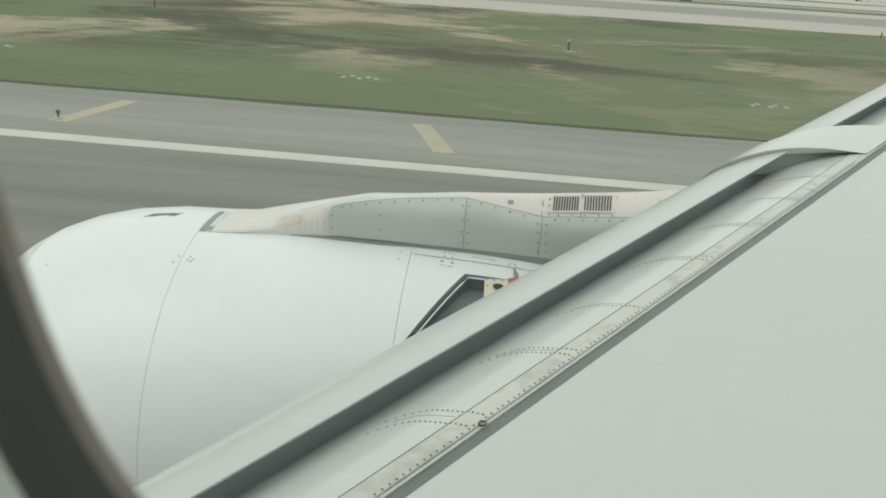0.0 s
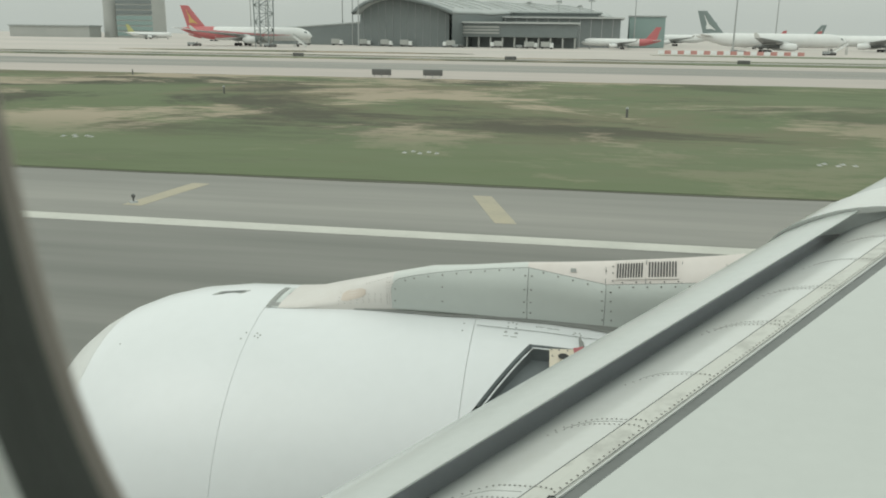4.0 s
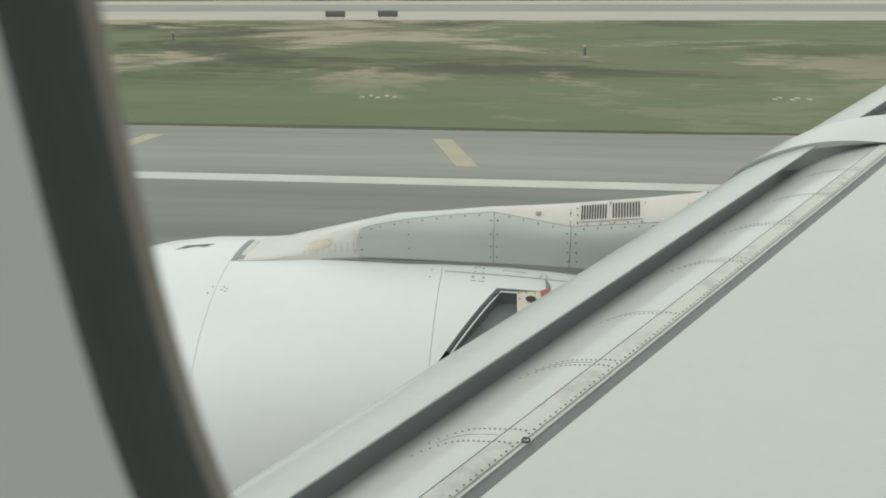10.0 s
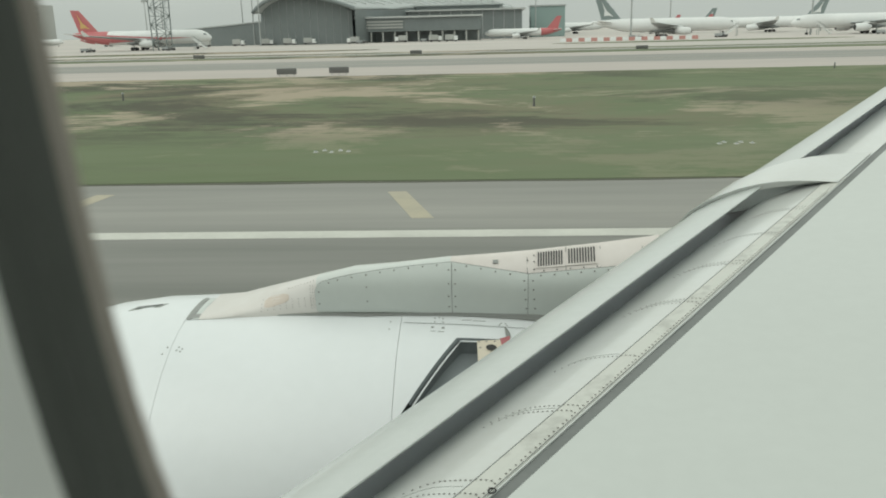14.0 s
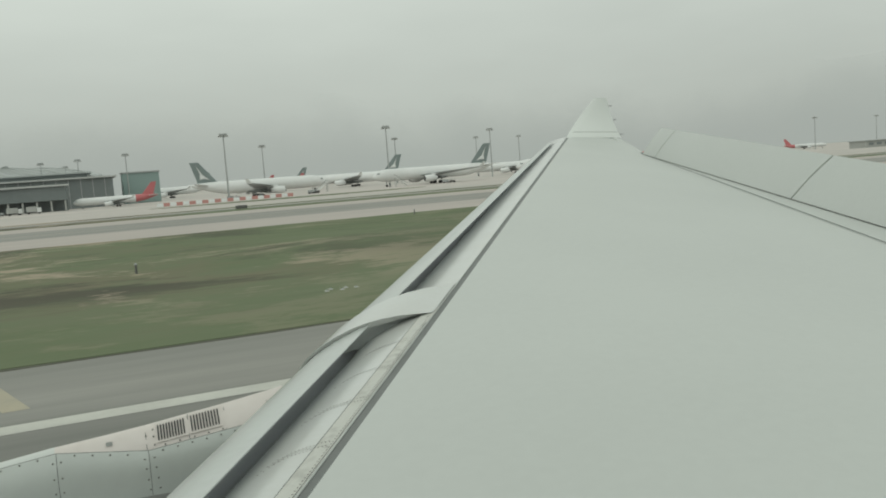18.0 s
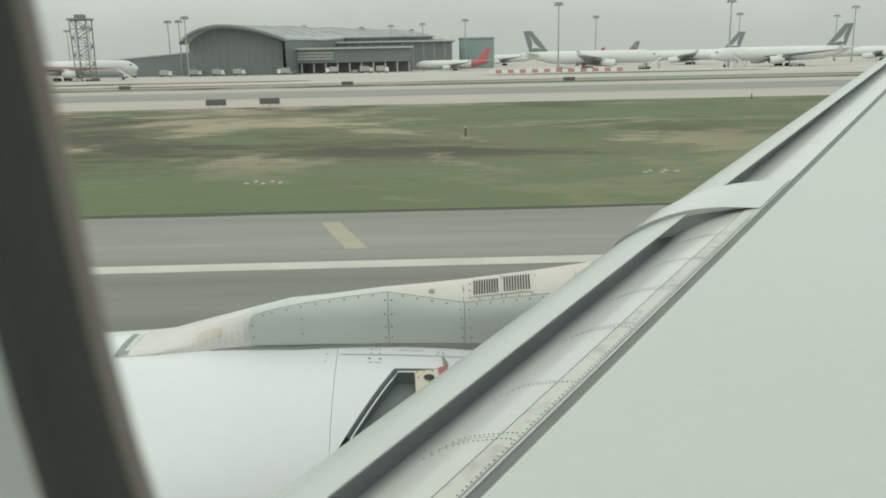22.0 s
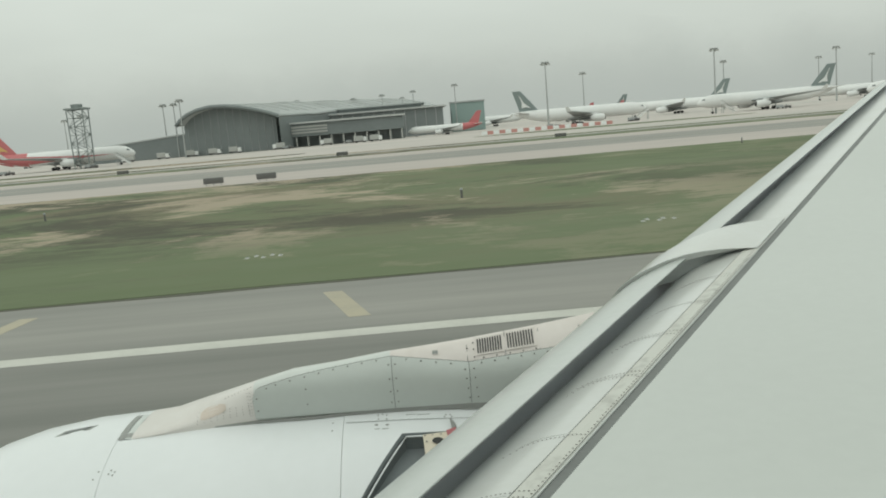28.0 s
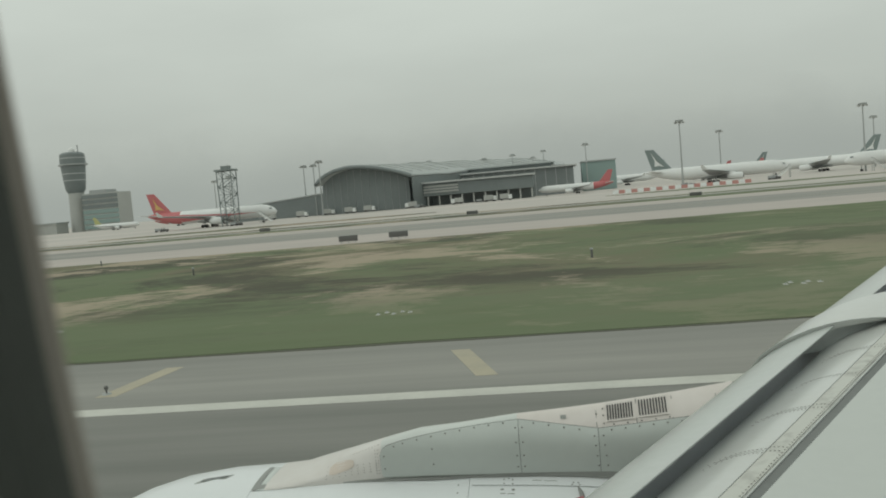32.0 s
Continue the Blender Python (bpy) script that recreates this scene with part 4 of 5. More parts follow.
# ---------------------------------------------------------------- parked aircraft


def loft(stations, sides=20):
    """A body along x from (x, z, half width, half height)."""
    rows = [[Vector((x, w * math.cos(2 * math.pi * k / sides), z + h * math.sin(2 * math.pi * k / sides))) for k in range(sides)] for x, z, w, h in stations]
    vs, fs = grid(rows, True)
    fs += [tuple(range(sides))[::-1], tuple((len(rows) - 1) * sides + k for k in range(sides))]
    return vs, fs


def blade(root, tip, thick):
    """A wing-like surface between two chords: (lead, trail) points."""
    rows = []
    for (a, b), t in ((root, thick), (tip, thick * 0.45)):
        a, b = Vector(a), Vector(b)
        up = (b - a).cross(Vector(tip[0]) - Vector(root[0])).normalized()
        rows.append([a.lerp(b, s) + up * t * w for s, w in ((0, 0), (0.1, 0.7), (0.35, 1), (0.7, 0.6), (1, 0), (0.7, -0.6), (0.35, -1), (0.1, -0.7))])
    vs, fs = grid(rows, True)
    fs += [tuple(range(8))[::-1], tuple(range(8, 16))]
    return vs, fs


def jet(label, fin_mat, rear_mat, mark_mat, length=60.0, group="parked aircraft"):
    """An airliner with its nose towards +x, standing on its wheels."""
    k = length / 60.0
    ob = thing("parked_airliner", label, "aircraft", group)
    def P(name, vf, mat, lab="", up=None):
        vs, fs = vf
        return solid(name, mesh_of(name, [Vector(v) * k for v in vs], fs), mat, up or ob, lab)
    body = P("fuselage", loft([(30, 4.5, 0.15, 0.15), (29.3, 4.6, 1.0, 1.0), (28, 4.85, 1.8, 1.8), (26, 5.1, 2.5, 2.5), (23, 5.2, 2.82, 2.82), (0, 5.2, 2.82, 2.82), (-14, 5.2, 2.82, 2.82)]), FUSE)
    P("rear_fuselage", loft([(-14, 5.2, 2.82, 2.82), (-18, 5.4, 2.7, 2.65), (-23, 6.0, 2.0, 2.0), (-27, 6.5, 1.2, 1.25), (-30, 6.9, 0.35, 0.45)]), rear_mat)
    P("cockpit_window", ([(28.3, -1.5, 5.75), (27.3, -2.1, 5.8), (27.1, -1.95, 6.4), (28.0, -1.3, 6.35), (28.3, 1.5, 5.75), (27.3, 2.1, 5.8), (27.1, 1.95, 6.4), (28.0, 1.3, 6.35)], [(0, 1, 2, 3), (4, 7, 6, 5), (0, 3, 7, 4), (3, 2, 6, 7), (1, 0, 4, 5)]), GLAZE, "", body)
    P("belly_fairing", loft([(9, 3.2, 0.6, 0.3), (6, 3.0, 2.3, 0.9), (0, 2.9, 2.6, 1.0), (-5, 3.0, 2.2, 0.9), (-9, 3.2, 0.5, 0.3)]), UNDER)
    for sgn in (-1, 1):
        P("wing", blade(((8.5, sgn * 2.0, 4.2), (-3.5, sgn * 2.0, 3.9)), ((-9.0, sgn * 28.5, 6.2), (-11.4, sgn * 28.5, 6.1)), 0.55), UNDER)
        P("winglet", blade(((-9.0, sgn * 28.5, 6.2), (-11.4, sgn * 28.5, 6.1)), ((-11.0, sgn * 29.6, 8.2), (-12.0, sgn * 29.6, 8.1)), 0.15), FUSE)
        eng = P("engine", [[(x, y + sgn * 9.4, z) for x, y, z in v] for v in (loft([(8.6, 2.6, 1.25, 1.25), (8.2, 2.6, 1.5, 1.5), (6.2, 2.6, 1.6, 1.6), (3.8, 2.6, 1.4, 1.4), (2.4, 2.6, 0.8, 0.8)], 16)[0],)][0:1] + [loft([(8.6, 2.6, 1.25, 1.25), (8.2, 2.6, 1.5, 1.5), (6.2, 2.6, 1.6, 1.6), (3.8, 2.6, 1.4, 1.4), (2.4, 2.6, 0.8, 0.8)], 16)[1]], FUSE)
        P("intake", [[(x, y + sgn * 9.4, z) for x, y, z in loft([(8.66, 2.6, 1.1, 1.1), (8.55, 2.6, 1.2, 1.2)], 16)[0]], loft([(0, 0, 1, 1), (1, 0, 1, 1)], 16)[1]], DARK, "", eng)
        P("pylon", blade(((6.5, sgn * 9.4, 4.0), (0.5, sgn * 9.4, 4.0)), ((5.0, sgn * 9.4, 4.7), (0.0, sgn * 9.4, 4.7)), 0.25), FUSE)
        P("stabiliser", blade(((-22.5, sgn * 1.0, 6.6), (-27.5, sgn * 0.6, 6.6)), ((-28.2, sgn * 9.6, 7.4), (-30.4, sgn * 9.6, 7.4)), 0.25), FUSE)
        P("main_gear", tube([(-1.5, sgn * 5.0, 3.5), (-1.5, sgn * 5.3, 0.7)], 0.25), UNDER)
        for dx in (-2.4, -0.6):
            P("wheel", tube([(dx, sgn * 4.6, 0.68), (dx, sgn * 6.0, 0.68)], 0.68, 14), TYRE)
    P("nose_gear", tube([(23.5, 0, 3.0), (23.5, 0, 0.5)], 0.18), UNDER)
    P("wheel", tube([(23.5, -0.5, 0.5), (23.5, 0.5, 0.5)], 0.5, 14), TYRE)
    fin = P("fin", blade(((-18.5, 0, 7.6), (-27.2, 0, 7.8)), ((-26.2, 0, 16.8), (-30.0, 0, 16.9)), 0.3), fin_mat)
    if mark_mat:
        for sgn in (-1, 1):
            pts = [(-22.0, 9.0), (-25.0, 11.5), (-27.4, 15.4), (-26.0, 11.8), (-26.2, 9.4), (-24.0, 9.6)]
            vs = [(x, sgn * 0.36, z) for x, z in pts] + [(x, sgn * 0.30, z) for x, z in pts]
            P("fin_mark", (vs, [tuple(range(6)), tuple(range(6, 12))] + [(i, (i + 1) % 6, (i + 1) % 6 + 6, i + 6) for i in range(6)]), mark_mat, "pale sweep on the fin", fin)
    return ob


green_jet = jet("white widebody airliner with a dark green tail on the apron", GREEN, FUSE, FUSE)
green_jet.matrix_basis = pose(74, 372, 0)
for x, y, turn in ((150, 352, 180), (222, 350, 180), (148, 470, 150), (262, 480, 150), (330, 560, 150), (60, 640, 180), (410, 600, 0), (150, 700, 180)):
    copy_thing(green_jet, pose(x, y, 0, 0, 0, turn))
gold_jet = jet("white widebody airliner with a red and gold tail on the apron", CRIMSON, CRIMSON, GOLD)
for sgn in (-1, 1):
    rows = []
    for k in range(19):
        x, f = -14 + 2.0 * k, k / 18
        a0, a1 = radians(-48 + 40 * f ** 0.7), radians(34 * (1 - f) ** 1.6 - 7)
        rows.append([Vector((x, sgn * 2.86 * math.cos(a0 + (a1 - a0) * j / 4), 5.2 + 2.86 * math.sin(a0 + (a1 - a0) * j / 4))) for j in range(5)])
    solid("body_stripe", mesh_of("body_stripe", *grid(rows)), CRIMSON, gold_jet, "red sweep along the fuselage")
gold_jet.matrix_basis = pose(-148, 352, 0)
copy_thing(gold_jet, pose(300, 420, 0, 0, 0, 165))
red_jet = jet("white narrow-body airliner with a red tail parked beyond the terminal", CRIMSON, CRIMSON, None, 38.0)
red_jet.matrix_basis = pose(15, 425, 0, 0, 0, 180)
for x, y, turn in ((96, 520, 200), (118, 530, 200), (-240, 520, 0)):
    copy_thing(red_jet, pose(x, y, 0, 0, 0, turn))
pale_jet = jet("white narrow-body airliner with a yellow-green tail", OLIVE, FUSE, None, 38.0)
pale_jet.matrix_basis = pose(-40, 640, 0, 0, 0, 180)
copy_thing(pale_jet, pose(-330, 600, 0, 0, 0, 0))
copy_thing(red_jet, pose(640, 590, 0, 0, 0, -47))

# ---------------------------------------------------------------- terminal
term = thing("terminal_building", "grey terminal hall with an arched metal roof and glass front", "building")


HALL = [(0, 14.5), (0.05, 17.2), (0.12, 19.4), (0.22, 21.2), (0.35, 22.3), (0.5, 22.0), (0.65, 20.8), (0.8, 18.9), (0.92, 17.0), (1, 15.4)]


def arch(x):
    """Height of the hall's roof across its front: steep at one end, long and low at the other."""
    return along(HALL, min(max((x + 113) / 45, 0), 1))


xs = [-113 + 45 * k / 24 for k in range(25)]
front = [Vector((x, 412, 0.0)) for x in xs] + [Vector((x, 412, arch(x))) for x in xs[::-1]]
rear = [Vector((v.x, 440, v.z)) for v in front]
m = len(front)
solid("hall_front", mesh_of("hall_front", front + rear, [tuple(range(m)), tuple(range(m, 2 * m))[::-1]] + [(i, (i + 1) % m, (i + 1) % m + m, i + m) for i in range(m)]), GLAZE, term, "dark glazed front of the hall", False)
for k in range(1, 24, 2):
    bm = bmesh.new()
    part("mullion", box_bm(bm, xs[k] - 0.08, xs[k] + 0.08, 411.8, 412.0, 0, arch(xs[k]) - 0.3), STEEL, term, soft=False)
rows = []
for j in range(26):
    y = 406 + j * 11.0
    wave = 1.0 * math.sin(j * 1.25)
    rows.append([Vector((x + (x + 92) * 0.10 + j * 3.3, y, arch(x) + 0.9 + wave * (0.4 if j > 3 else 0) + j * 0.20)) for x in xs])
vs, fs = grid(rows)
roof = solid("roof", mesh_of("roof", vs, fs), ROOFM, term, "long arched metal roof")
sm = roof.modifiers.new("thickness", "SOLIDIFY")
sm.thickness = 0.8
for j in range(1, 25):
    solid("roof_rib", mesh_of("roof_rib", *tube([p + Vector((0, 0, 0.5)) for p in rows[j][2:23]], 0.26)), RIBM, roof, "pale curved roof rib")
solid("fascia", mesh_of("fascia", *tube([p + Vector((0, -0.4, -0.2)) for p in rows[0]], 0.95, 8)), GLAZE, roof, "dark rounded front edge of the roof")
rows2 = [[Vector((a.x, a.y, 0)), Vector((a.x, a.y, a.z - 0.8))] for a in (r[-1] for r in rows)]
solid("side_wall", mesh_of("side_wall", *grid(rows2)), GLAZE, term, "dark glazed side of the hall", False)


def block(name, x0, x1, y0, y1, z0, z1, mat, parent, label="", bevel=0.0):
    bm = bmesh.new()
    return part(name, box_bm(bm, x0, x1, y0, y1, z0, z1, bevel), mat, parent, label, False)


pier = thing("terminal_pier", "low grey boarding pier on columns beside the hall", "building")
block("pier_body", -68, -6, 418, 436, 5.0, 11.5, GLAZE, pier, "grey-blue pier wall", 0.2)
block("pier_roof", -70, -5, 416.5, 438, 11.5, 12.3, RIBM, pier, "pale flat pier roof")
for k in range(3):
    block("louvre_band", -62, -44, 417.4, 418.0, 6.6 + 1.4 * k, 7.4 + 1.4 * k, WALLM, pier, "pale wall band")
for k in range(11):
    solid("column", mesh_of("column", *tube([(-66 + 5.9 * k, 419, 0), (-66 + 5.9 * k, 419, 5)], 0.45, 10)), WALLM, pier)
block("under_wall", -68, -6, 428, 436, 0, 5, GLAZE, pier, "shaded wall under the pier")
deck = thing("upper_deck", "grey upper storey with pale stepped roof edges behind the pier", "building")
block("deck_body", -54, 16, 468, 540, 0, 15.2, GLAZE, deck, "grey-blue glazed wall")
block("deck_roof", -56, 18, 466, 542, 15.2, 16.0, RIBM, deck, "pale flat roof edge")
block("clerestory", -46, 4, 480, 530, 16.0, 18.2, GLAZE, deck, "low glazed clerestory")
block("clerestory_roof", -48, 6, 478, 532, 18.2, 18.9, ROOFM, deck, "grey metal roof")
for k in range(12):
    block("mullion", -52 + 5.8 * k, -51.6 + 5.8 * k, 467.7, 468.0, 0, 15.1, STEEL, deck)
link = thing("link_building", "low dark sloping link building beside the hall", "building")
solid("link_body", mesh_of("link_body", [(-178, 430, 0), (-113, 430, 0), (-113, 430, 11.5), (-178, 430, 6.5), (-178, 445, 0), (-113, 445, 0), (-113, 445, 11.5), (-178, 445, 6.5)], [(0, 1, 2, 3), (7, 6, 5, 4), (3, 2, 6, 7), (0, 3, 7, 4), (1, 5, 6, 2)]), GLAZE, link, "dark sloping wall", False)
solid("link_roof", mesh_of("link_roof", *tube([(-179, 430, 6.8), (-112, 430, 11.9)], 0.5)), ROOFM, link)
hoard = thing("teal_block", "tall teal netted block beyond the pier", "building")
block("netting", 22, 42, 500, 515, 0, 17, TEAL, hoard, "", 0.3)
block("parapet", 21.5, 42.5, 499.5, 515.5, 17, 17.8, STEEL, hoard)
north = thing("control_tower", "grey airport control tower above an office block", "tower")
solid("shaft", mesh_of("shaft", *tube([(-420, 700, 0), (-420, 700, 37)], [7.2, 6.6], 20)), WALLM, north, "pale tower shaft")
solid("cab", mesh_of("cab", *tube([(-420, 700, z) for z in (35, 38, 46, 58, 64, 70, 71.5)], [6.6, 8.4, 9.4, 10.4, 10.9, 10.5, 8.6], 20)), GLAZE, north, "dark glazed control cab")
for z, r in ((46, 9.7), (52, 10.2), (66, 11.1)):
    solid("cab_band", mesh_of("cab_band", *tube([(-420, 700, z), (-420, 700, z + 0.9)], r, 20)), ROOFM, north, "grey ring round the cab")
solid("gallery", mesh_of("gallery", *tube([(-420, 700, 60), (-420, 700, 61.2)], 12.4, 20)), STEEL, north, "grey railed gallery")
solid("radome", mesh_of("radome", *tube([(-420, 700, z) for z in (71.5, 73.5, 75.2, 76.2)], [2.6, 3.0, 2.2, 0.6], 12)), FUSE, north, "white radome on the roof")
solid("mast", mesh_of("mast", *tube([(-414, 700, 71.5), (-414, 700, 78)], 0.5, 8)), STEEL, north)
office = thing("office_block", "grey office block with teal glass bands beside the tower", "building")
block("facade", -409, -376, 690, 715, 0, 33, WALLM, office)
block("penthouse", -404, -388, 694, 712, 33, 36, STEEL, office)
for k in range(7):
    block("window_band", -409.4, -375.6, 689.5, 690, 1.6 + 4.5 * k, 4.9 + 4.5 * k, GLAZE if k > 3 else TEAL, office, "dark window band")
shed = thing("cargo_shed", "long low grey shed at the foot of the tower", "building")
block("wall", -500, -424, 670, 688, 0, 9, WALLM, shed)
block("roof", -501, -423, 669, 689, 9, 10, ROOFM, shed, "flat grey metal roof")
east = thing("office_block", "tall blue-grey block far beyond the apron", "building")
BLUEGLASS = material("blue_grey_cladding", (0.26, 0.32, 0.36), 0.5, second=(0.31, 0.365, 0.40), scale=0.05, grain=0.4)
block("facade", 1190, 1240, 900, 930, 0, 52, BLUEGLASS, east, "blue-grey cladding")
for k in range(10):
    block("window_band", 1191, 1239, 899.4, 900, 4 + 4.6 * k, 6.6 + 4.6 * k, GLAZE, east, "grey window band")
block("plant_room", 1200, 1220, 905, 925, 52, 57, STEEL, east)

hut = thing("service_building", "long low grey service building beyond the apron", "building")
block("wall", 455, 560, 372, 384, 0, 4.2, WALLM, hut)
block("roof", 454, 561, 371, 385, 4.2, 4.6, ROOFM, hut, "flat grey metal roof")
for k in range(14):
    block("window", 458 + 7.2 * k, 462 + 7.2 * k, 371.8, 372.0, 1.4, 3.0, GLAZE, hut)

# lattice tower
LATTICE = material("weathered_steel", (0.21, 0.24, 0.235), 0.6, second=(0.26, 0.29, 0.28), scale=0.6, grain=4)
lattice = thing("lattice_tower", "tall steel lattice tower beside the parked aircraft", "tower", at=(-134, 338, 0))
for dx in (-3.4, 3.4):
    for dy in (-3.4, 3.4):
        solid("leg", mesh_of("leg", *tube([(dx, dy, 0), (dx * 1.1, dy * 1.1, 27)], 0.30)), LATTICE, lattice)
for j in range(7):
    z = 3.8 * j
    for dy in (-3.4, 3.4):
        a = 1 if j % 2 else -1
        solid("brace", mesh_of("brace", *tube([(-3.4 * a, dy, z), (3.4 * a, dy, z + 3.8)], 0.17)), LATTICE, lattice)
        solid("brace", mesh_of("brace", *tube([(dy, -3.4 * a, z), (dy, 3.4 * a, z + 3.8)], 0.17)), LATTICE, lattice)
    block("landing", -3.5, 3.5, -3.5, 3.5, z + 3.7, z + 3.9, LATTICE, lattice)
block("platform", -4.6, 4.6, -4.6, 4.6, 26.5, 27.3, LATTICE, lattice)
block("cabin", -2, 2, -2, 2, 27.3, 29.0, LATTICE, lattice)
lattice.scale = (0.84, 0.84, 0.88)

# apron lights, their steel colour lightened to stand for haze
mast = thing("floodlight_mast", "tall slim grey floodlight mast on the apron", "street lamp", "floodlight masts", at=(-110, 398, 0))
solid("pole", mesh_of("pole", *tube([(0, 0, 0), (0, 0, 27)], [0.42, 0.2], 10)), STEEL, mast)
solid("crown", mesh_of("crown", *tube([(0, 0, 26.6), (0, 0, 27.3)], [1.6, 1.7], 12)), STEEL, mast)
for k in range(6):
    a = math.pi * k / 3
    block("floodlight", 1.7 * math.cos(a) - 0.35, 1.7 * math.cos(a) + 0.35, 1.7 * math.sin(a) - 0.3, 1.7 * math.sin(a) + 0.3, 26.0, 26.6, WALLM, mast)
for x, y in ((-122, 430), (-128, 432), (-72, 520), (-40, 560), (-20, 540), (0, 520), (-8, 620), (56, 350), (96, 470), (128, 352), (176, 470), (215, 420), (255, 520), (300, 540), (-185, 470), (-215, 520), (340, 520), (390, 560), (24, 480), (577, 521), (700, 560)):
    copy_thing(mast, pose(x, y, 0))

# barriers, vehicles and boarding equipment
for k in range(22):
    nm = thing("road_barrier", "red plastic road barrier on the apron" if k % 2 else "white plastic road barrier on the apron", "barrier", "red and white barriers", at=(26 + 2.3 * k, 318, 0))
    m2 = HAZARD if k % 2 else FUSE
    solid("shell", mesh_of("shell", [(-1.1, -0.35, 0), (1.1, -0.35, 0), (1.1, 0.35, 0), (-1.1, 0.35, 0), (-1.1, -0.12, 1.3), (1.1, -0.12, 1.3), (1.1, 0.12, 1.3), (-1.1, 0.12, 1.3)], [(3, 2, 1, 0), (4, 5, 6, 7), (0, 1, 5, 4), (1, 2, 6, 5), (2, 3, 7, 6), (3, 0, 4, 7)]), m2, nm, soft=False)
van = thing("service_truck", "grey-white box truck parked by the terminal", "truck", "apron vehicles", at=(-98, 404, 0))
block("cargo_box", -2.4, 1.6, -1.2, 1.2, 0.9, 3.2, WALLM, van, "grey-white cargo box", 0.08)
block("cab", 1.7, 3.4, -1.15, 1.15, 0.6, 2.6, FUSE, van, "white cab", 0.2)
block("windscreen", 3.38, 3.46, -1.0, 1.0, 1.6, 2.4, GLAZE, van)
block("chassis", -2.4, 3.3, -1.0, 1.0, 0.5, 0.85, SIGN, van)
for dx in (-1.6, 2.4):
    for dy in (-1.1, 0.85):
        solid("wheel", mesh_of("wheel", *tube([(dx, dy, 0.45), (dx, dy + 0.25, 0.45)], 0.45, 12)), TYRE, van)
rng = random.Random(5)
for k in range(9):
    copy_thing(van, pose(-165 + 19.0 * k + rng.uniform(-9, 9), 396 + rng.uniform(0, 14), 0, 0, 0, rng.choice((0, 180, 90, 20))))
tug = thing("baggage_tug", "small dark baggage tug with a cart on the apron", "vehicle", "baggage tugs", at=(-160, 330, 0))
block("body", -1.2, 1.2, -0.7, 0.7, 0.3, 1.1, SIGN, tug, "", 0.1)
block("seat_back", -0.6, -0.4, -0.6, 0.6, 1.1, 1.7, STEEL, tug)
block("cart", -4.4, -1.6, -0.7, 0.7, 0.5, 1.5, UNDER, tug, "", 0.05)
for dx in (-4.0, -2.0, -0.8, 0.8):
    solid("wheel", mesh_of("wheel", *tube([(dx, -0.75, 0.28), (dx, 0.75, 0.28)], 0.28, 10)), TYRE, tug)
for x, y in ((-128, 332), (60, 352), (92, 345), (-60, 398), (150, 332), (200, 335), (-30, 405), (240, 330)):
    copy_thing(tug, pose(x, y, 0, 0, 0, rng.uniform(-30, 30)))
stairs = thing("boarding_stairs", "mobile white boarding stairs beside an aircraft", "stairs", "boarding stairs", at=(100, 362, 0))
for k in range(12):
    block("step", -3.5 + 0.45 * k, -3.0 + 0.45 * k, -0.9, 0.9, 0.5 + 0.32 * k, 0.62 + 0.32 * k, FUSE, stairs)
for dy in (-0.95, 0.95):
    solid("handrail", mesh_of("handrail", *tube([(-3.5, dy, 1.5), (2.0, dy, 5.4)], 0.08)), STEEL, stairs)
    solid("stringer", mesh_of("stringer", *tube([(-3.5, dy, 0.4), (2.0, dy, 4.3)], 0.16)), FUSE, stairs)
    solid("prop", mesh_of("prop", *tube([(1.6, dy, 0), (1.6, dy, 4.1)], 0.12)), STEEL, stairs)
for x, y in ((128, 340), (196, 336), (-120, 340)):
    copy_thing(stairs, pose(x, y, 0, 0, 0, 180))

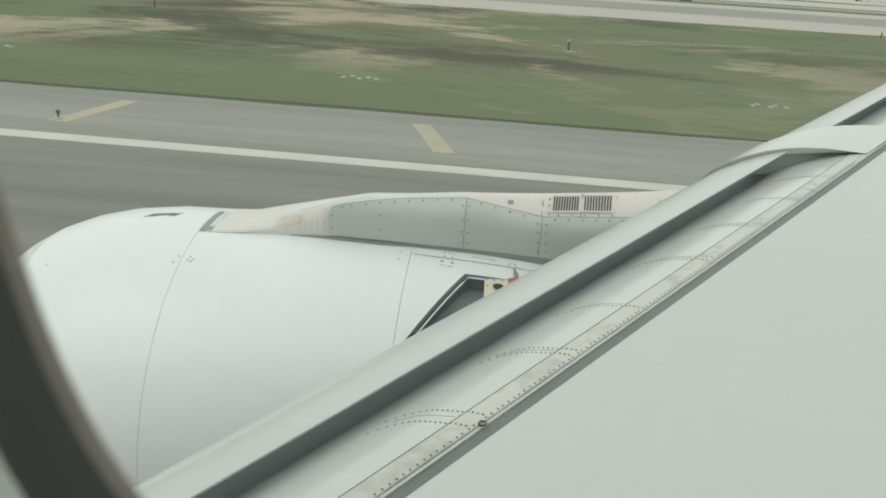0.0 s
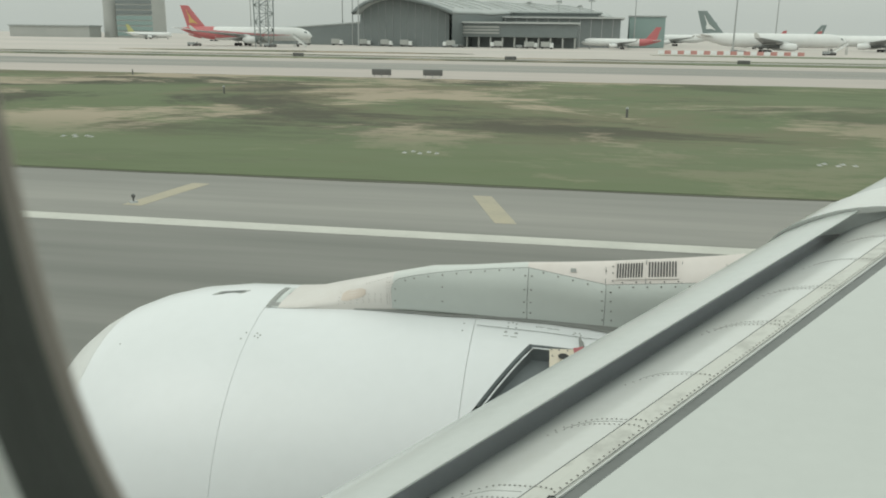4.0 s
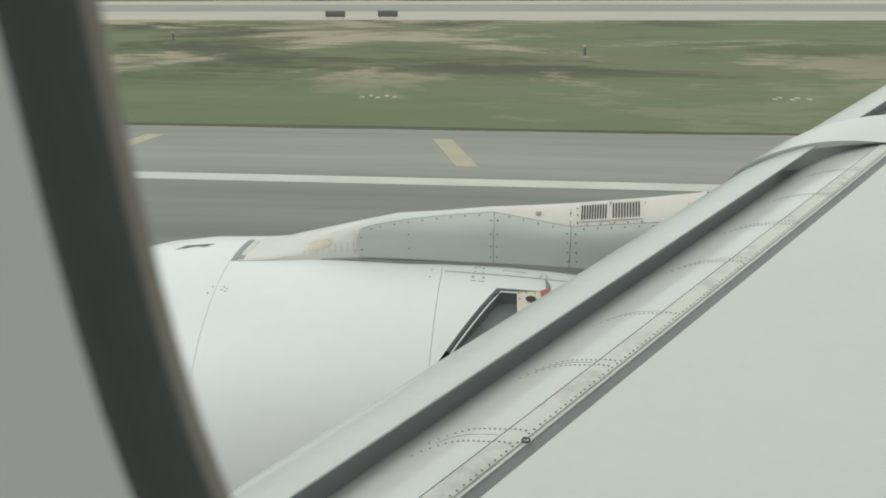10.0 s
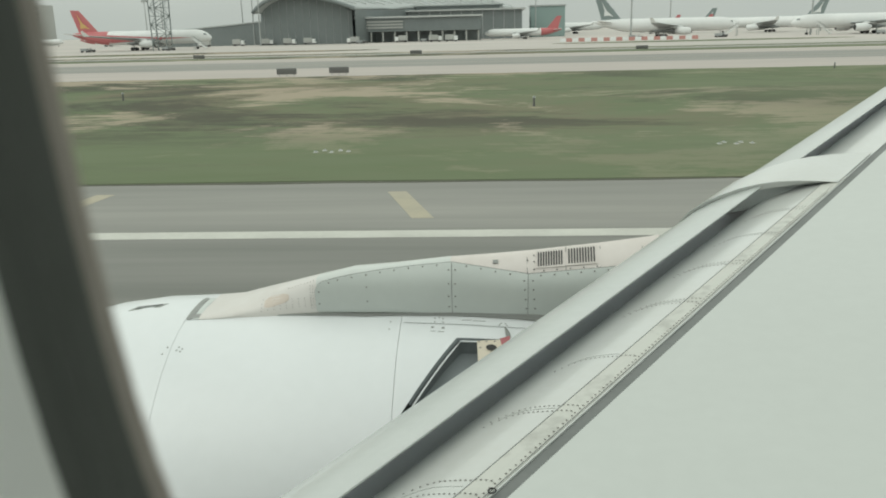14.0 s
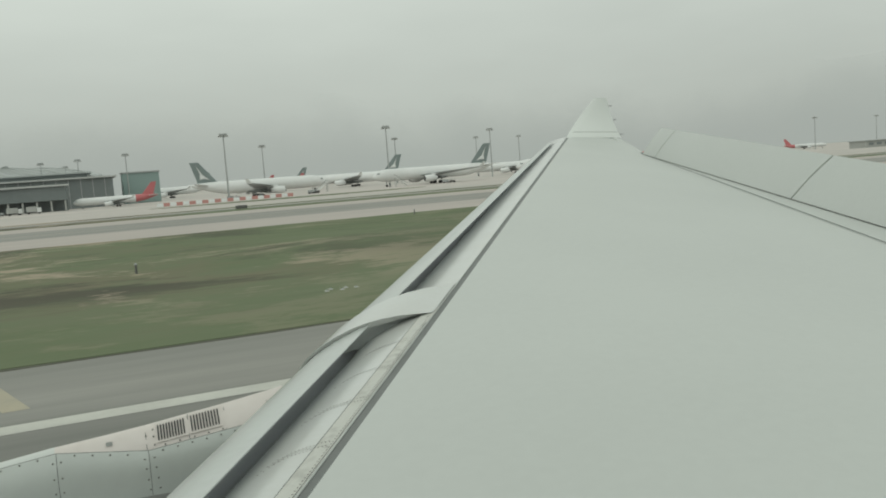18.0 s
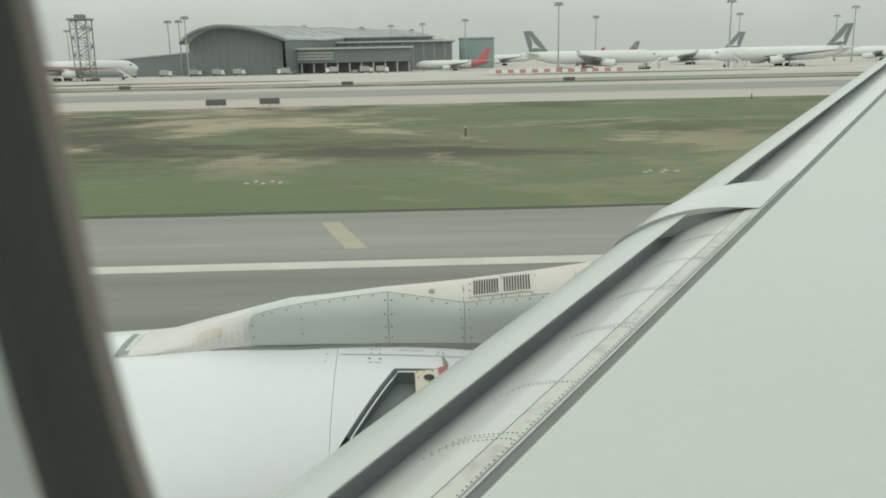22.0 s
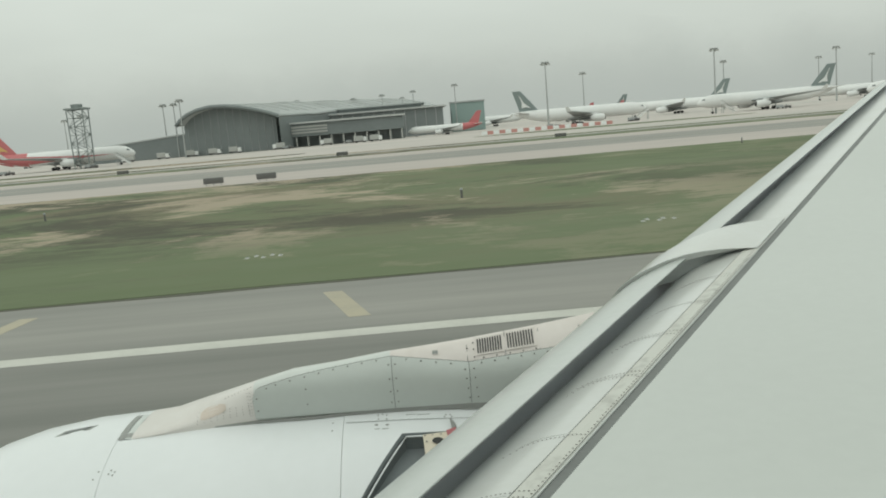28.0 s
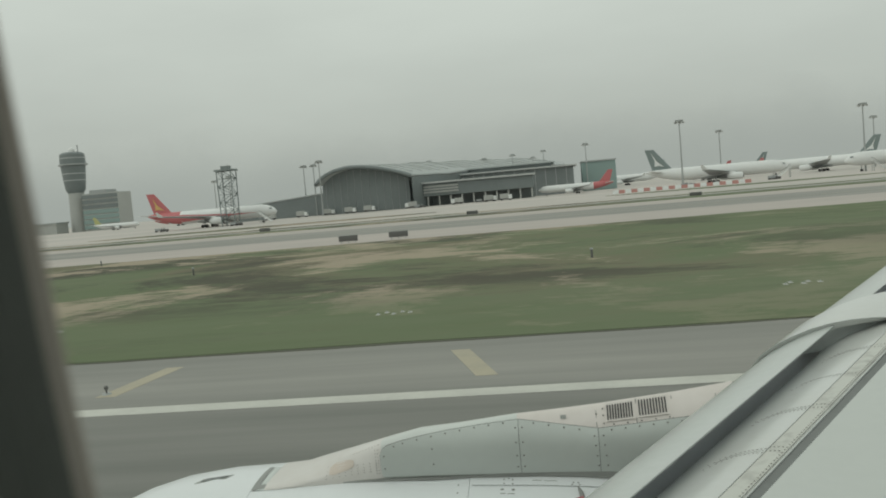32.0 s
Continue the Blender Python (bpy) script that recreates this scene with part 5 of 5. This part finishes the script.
# hazy hills beyond the airport: a sheet that glows in haze grey
hill_mat = bpy.data.materials.new("haze_glow_hills")
hill_mat.use_nodes = True
hn, hl = hill_mat.node_tree.nodes, hill_mat.node_tree.links
hb = hn["Principled BSDF"]
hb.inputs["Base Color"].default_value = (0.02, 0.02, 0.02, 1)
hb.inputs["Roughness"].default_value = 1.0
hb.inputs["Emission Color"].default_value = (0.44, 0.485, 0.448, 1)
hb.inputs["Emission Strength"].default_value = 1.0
# the sheet turns transparent upward, so the painted haze has no hard top
spot = hn.new("ShaderNodeTexCoord")
high = hn.new("ShaderNodeSeparateXYZ")
hl.new(spot.outputs["Object"], high.inputs[0])
mist = hn.new("ShaderNodeTexNoise")
mist.inputs["Scale"].default_value, mist.inputs["Detail"].default_value = 0.003, 5
hl.new(spot.outputs["Object"], mist.inputs["Vector"])
ragged_top = hn.new("ShaderNodeMath")
ragged_top.operation = "MULTIPLY_ADD"
ragged_top.inputs[1].default_value = 240.0
hl.new(mist.outputs["Fac"], ragged_top.inputs[0])
hl.new(high.outputs["Z"], ragged_top.inputs[2])
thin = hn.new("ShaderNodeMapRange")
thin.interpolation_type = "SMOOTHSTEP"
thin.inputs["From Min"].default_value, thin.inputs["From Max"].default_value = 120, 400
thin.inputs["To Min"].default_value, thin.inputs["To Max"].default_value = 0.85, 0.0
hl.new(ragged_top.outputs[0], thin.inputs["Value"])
clear = hn.new("ShaderNodeBsdfTransparent")
veiled = hn.new("ShaderNodeMixShader")
hl.new(thin.outputs[0], veiled.inputs["Fac"])
hl.new(clear.outputs[0], veiled.inputs[1])
hl.new(hb.outputs[0], veiled.inputs[2])
hl.new(veiled.outputs[0], hn["Material Output"].inputs["Surface"])
vs, fs = [], []
n = 160
for i in range(n + 1):
    a = radians(-75 + 150 * i / n)
    h = 270 + 150 * noise.fractal((i * 0.055, 3.1, 0), 1.0, 2.0, 5) + 90 * math.exp(-((math.degrees(a) - 12) / 14) ** 2) + 110 * math.exp(-((math.degrees(a) + 22) / 12) ** 2)
    vs += [(2900 * math.sin(a), 2900 * math.cos(a), -5), (2900 * math.sin(a), 2900 * math.cos(a), max(h, 20))]
fs = [(2 * i, 2 * i + 2, 2 * i + 3, 2 * i + 1) for i in range(n)]
solid("backdrop", mesh_of("backdrop", vs, fs), hill_mat, None, "hills fading into painted haze", False, "structure")
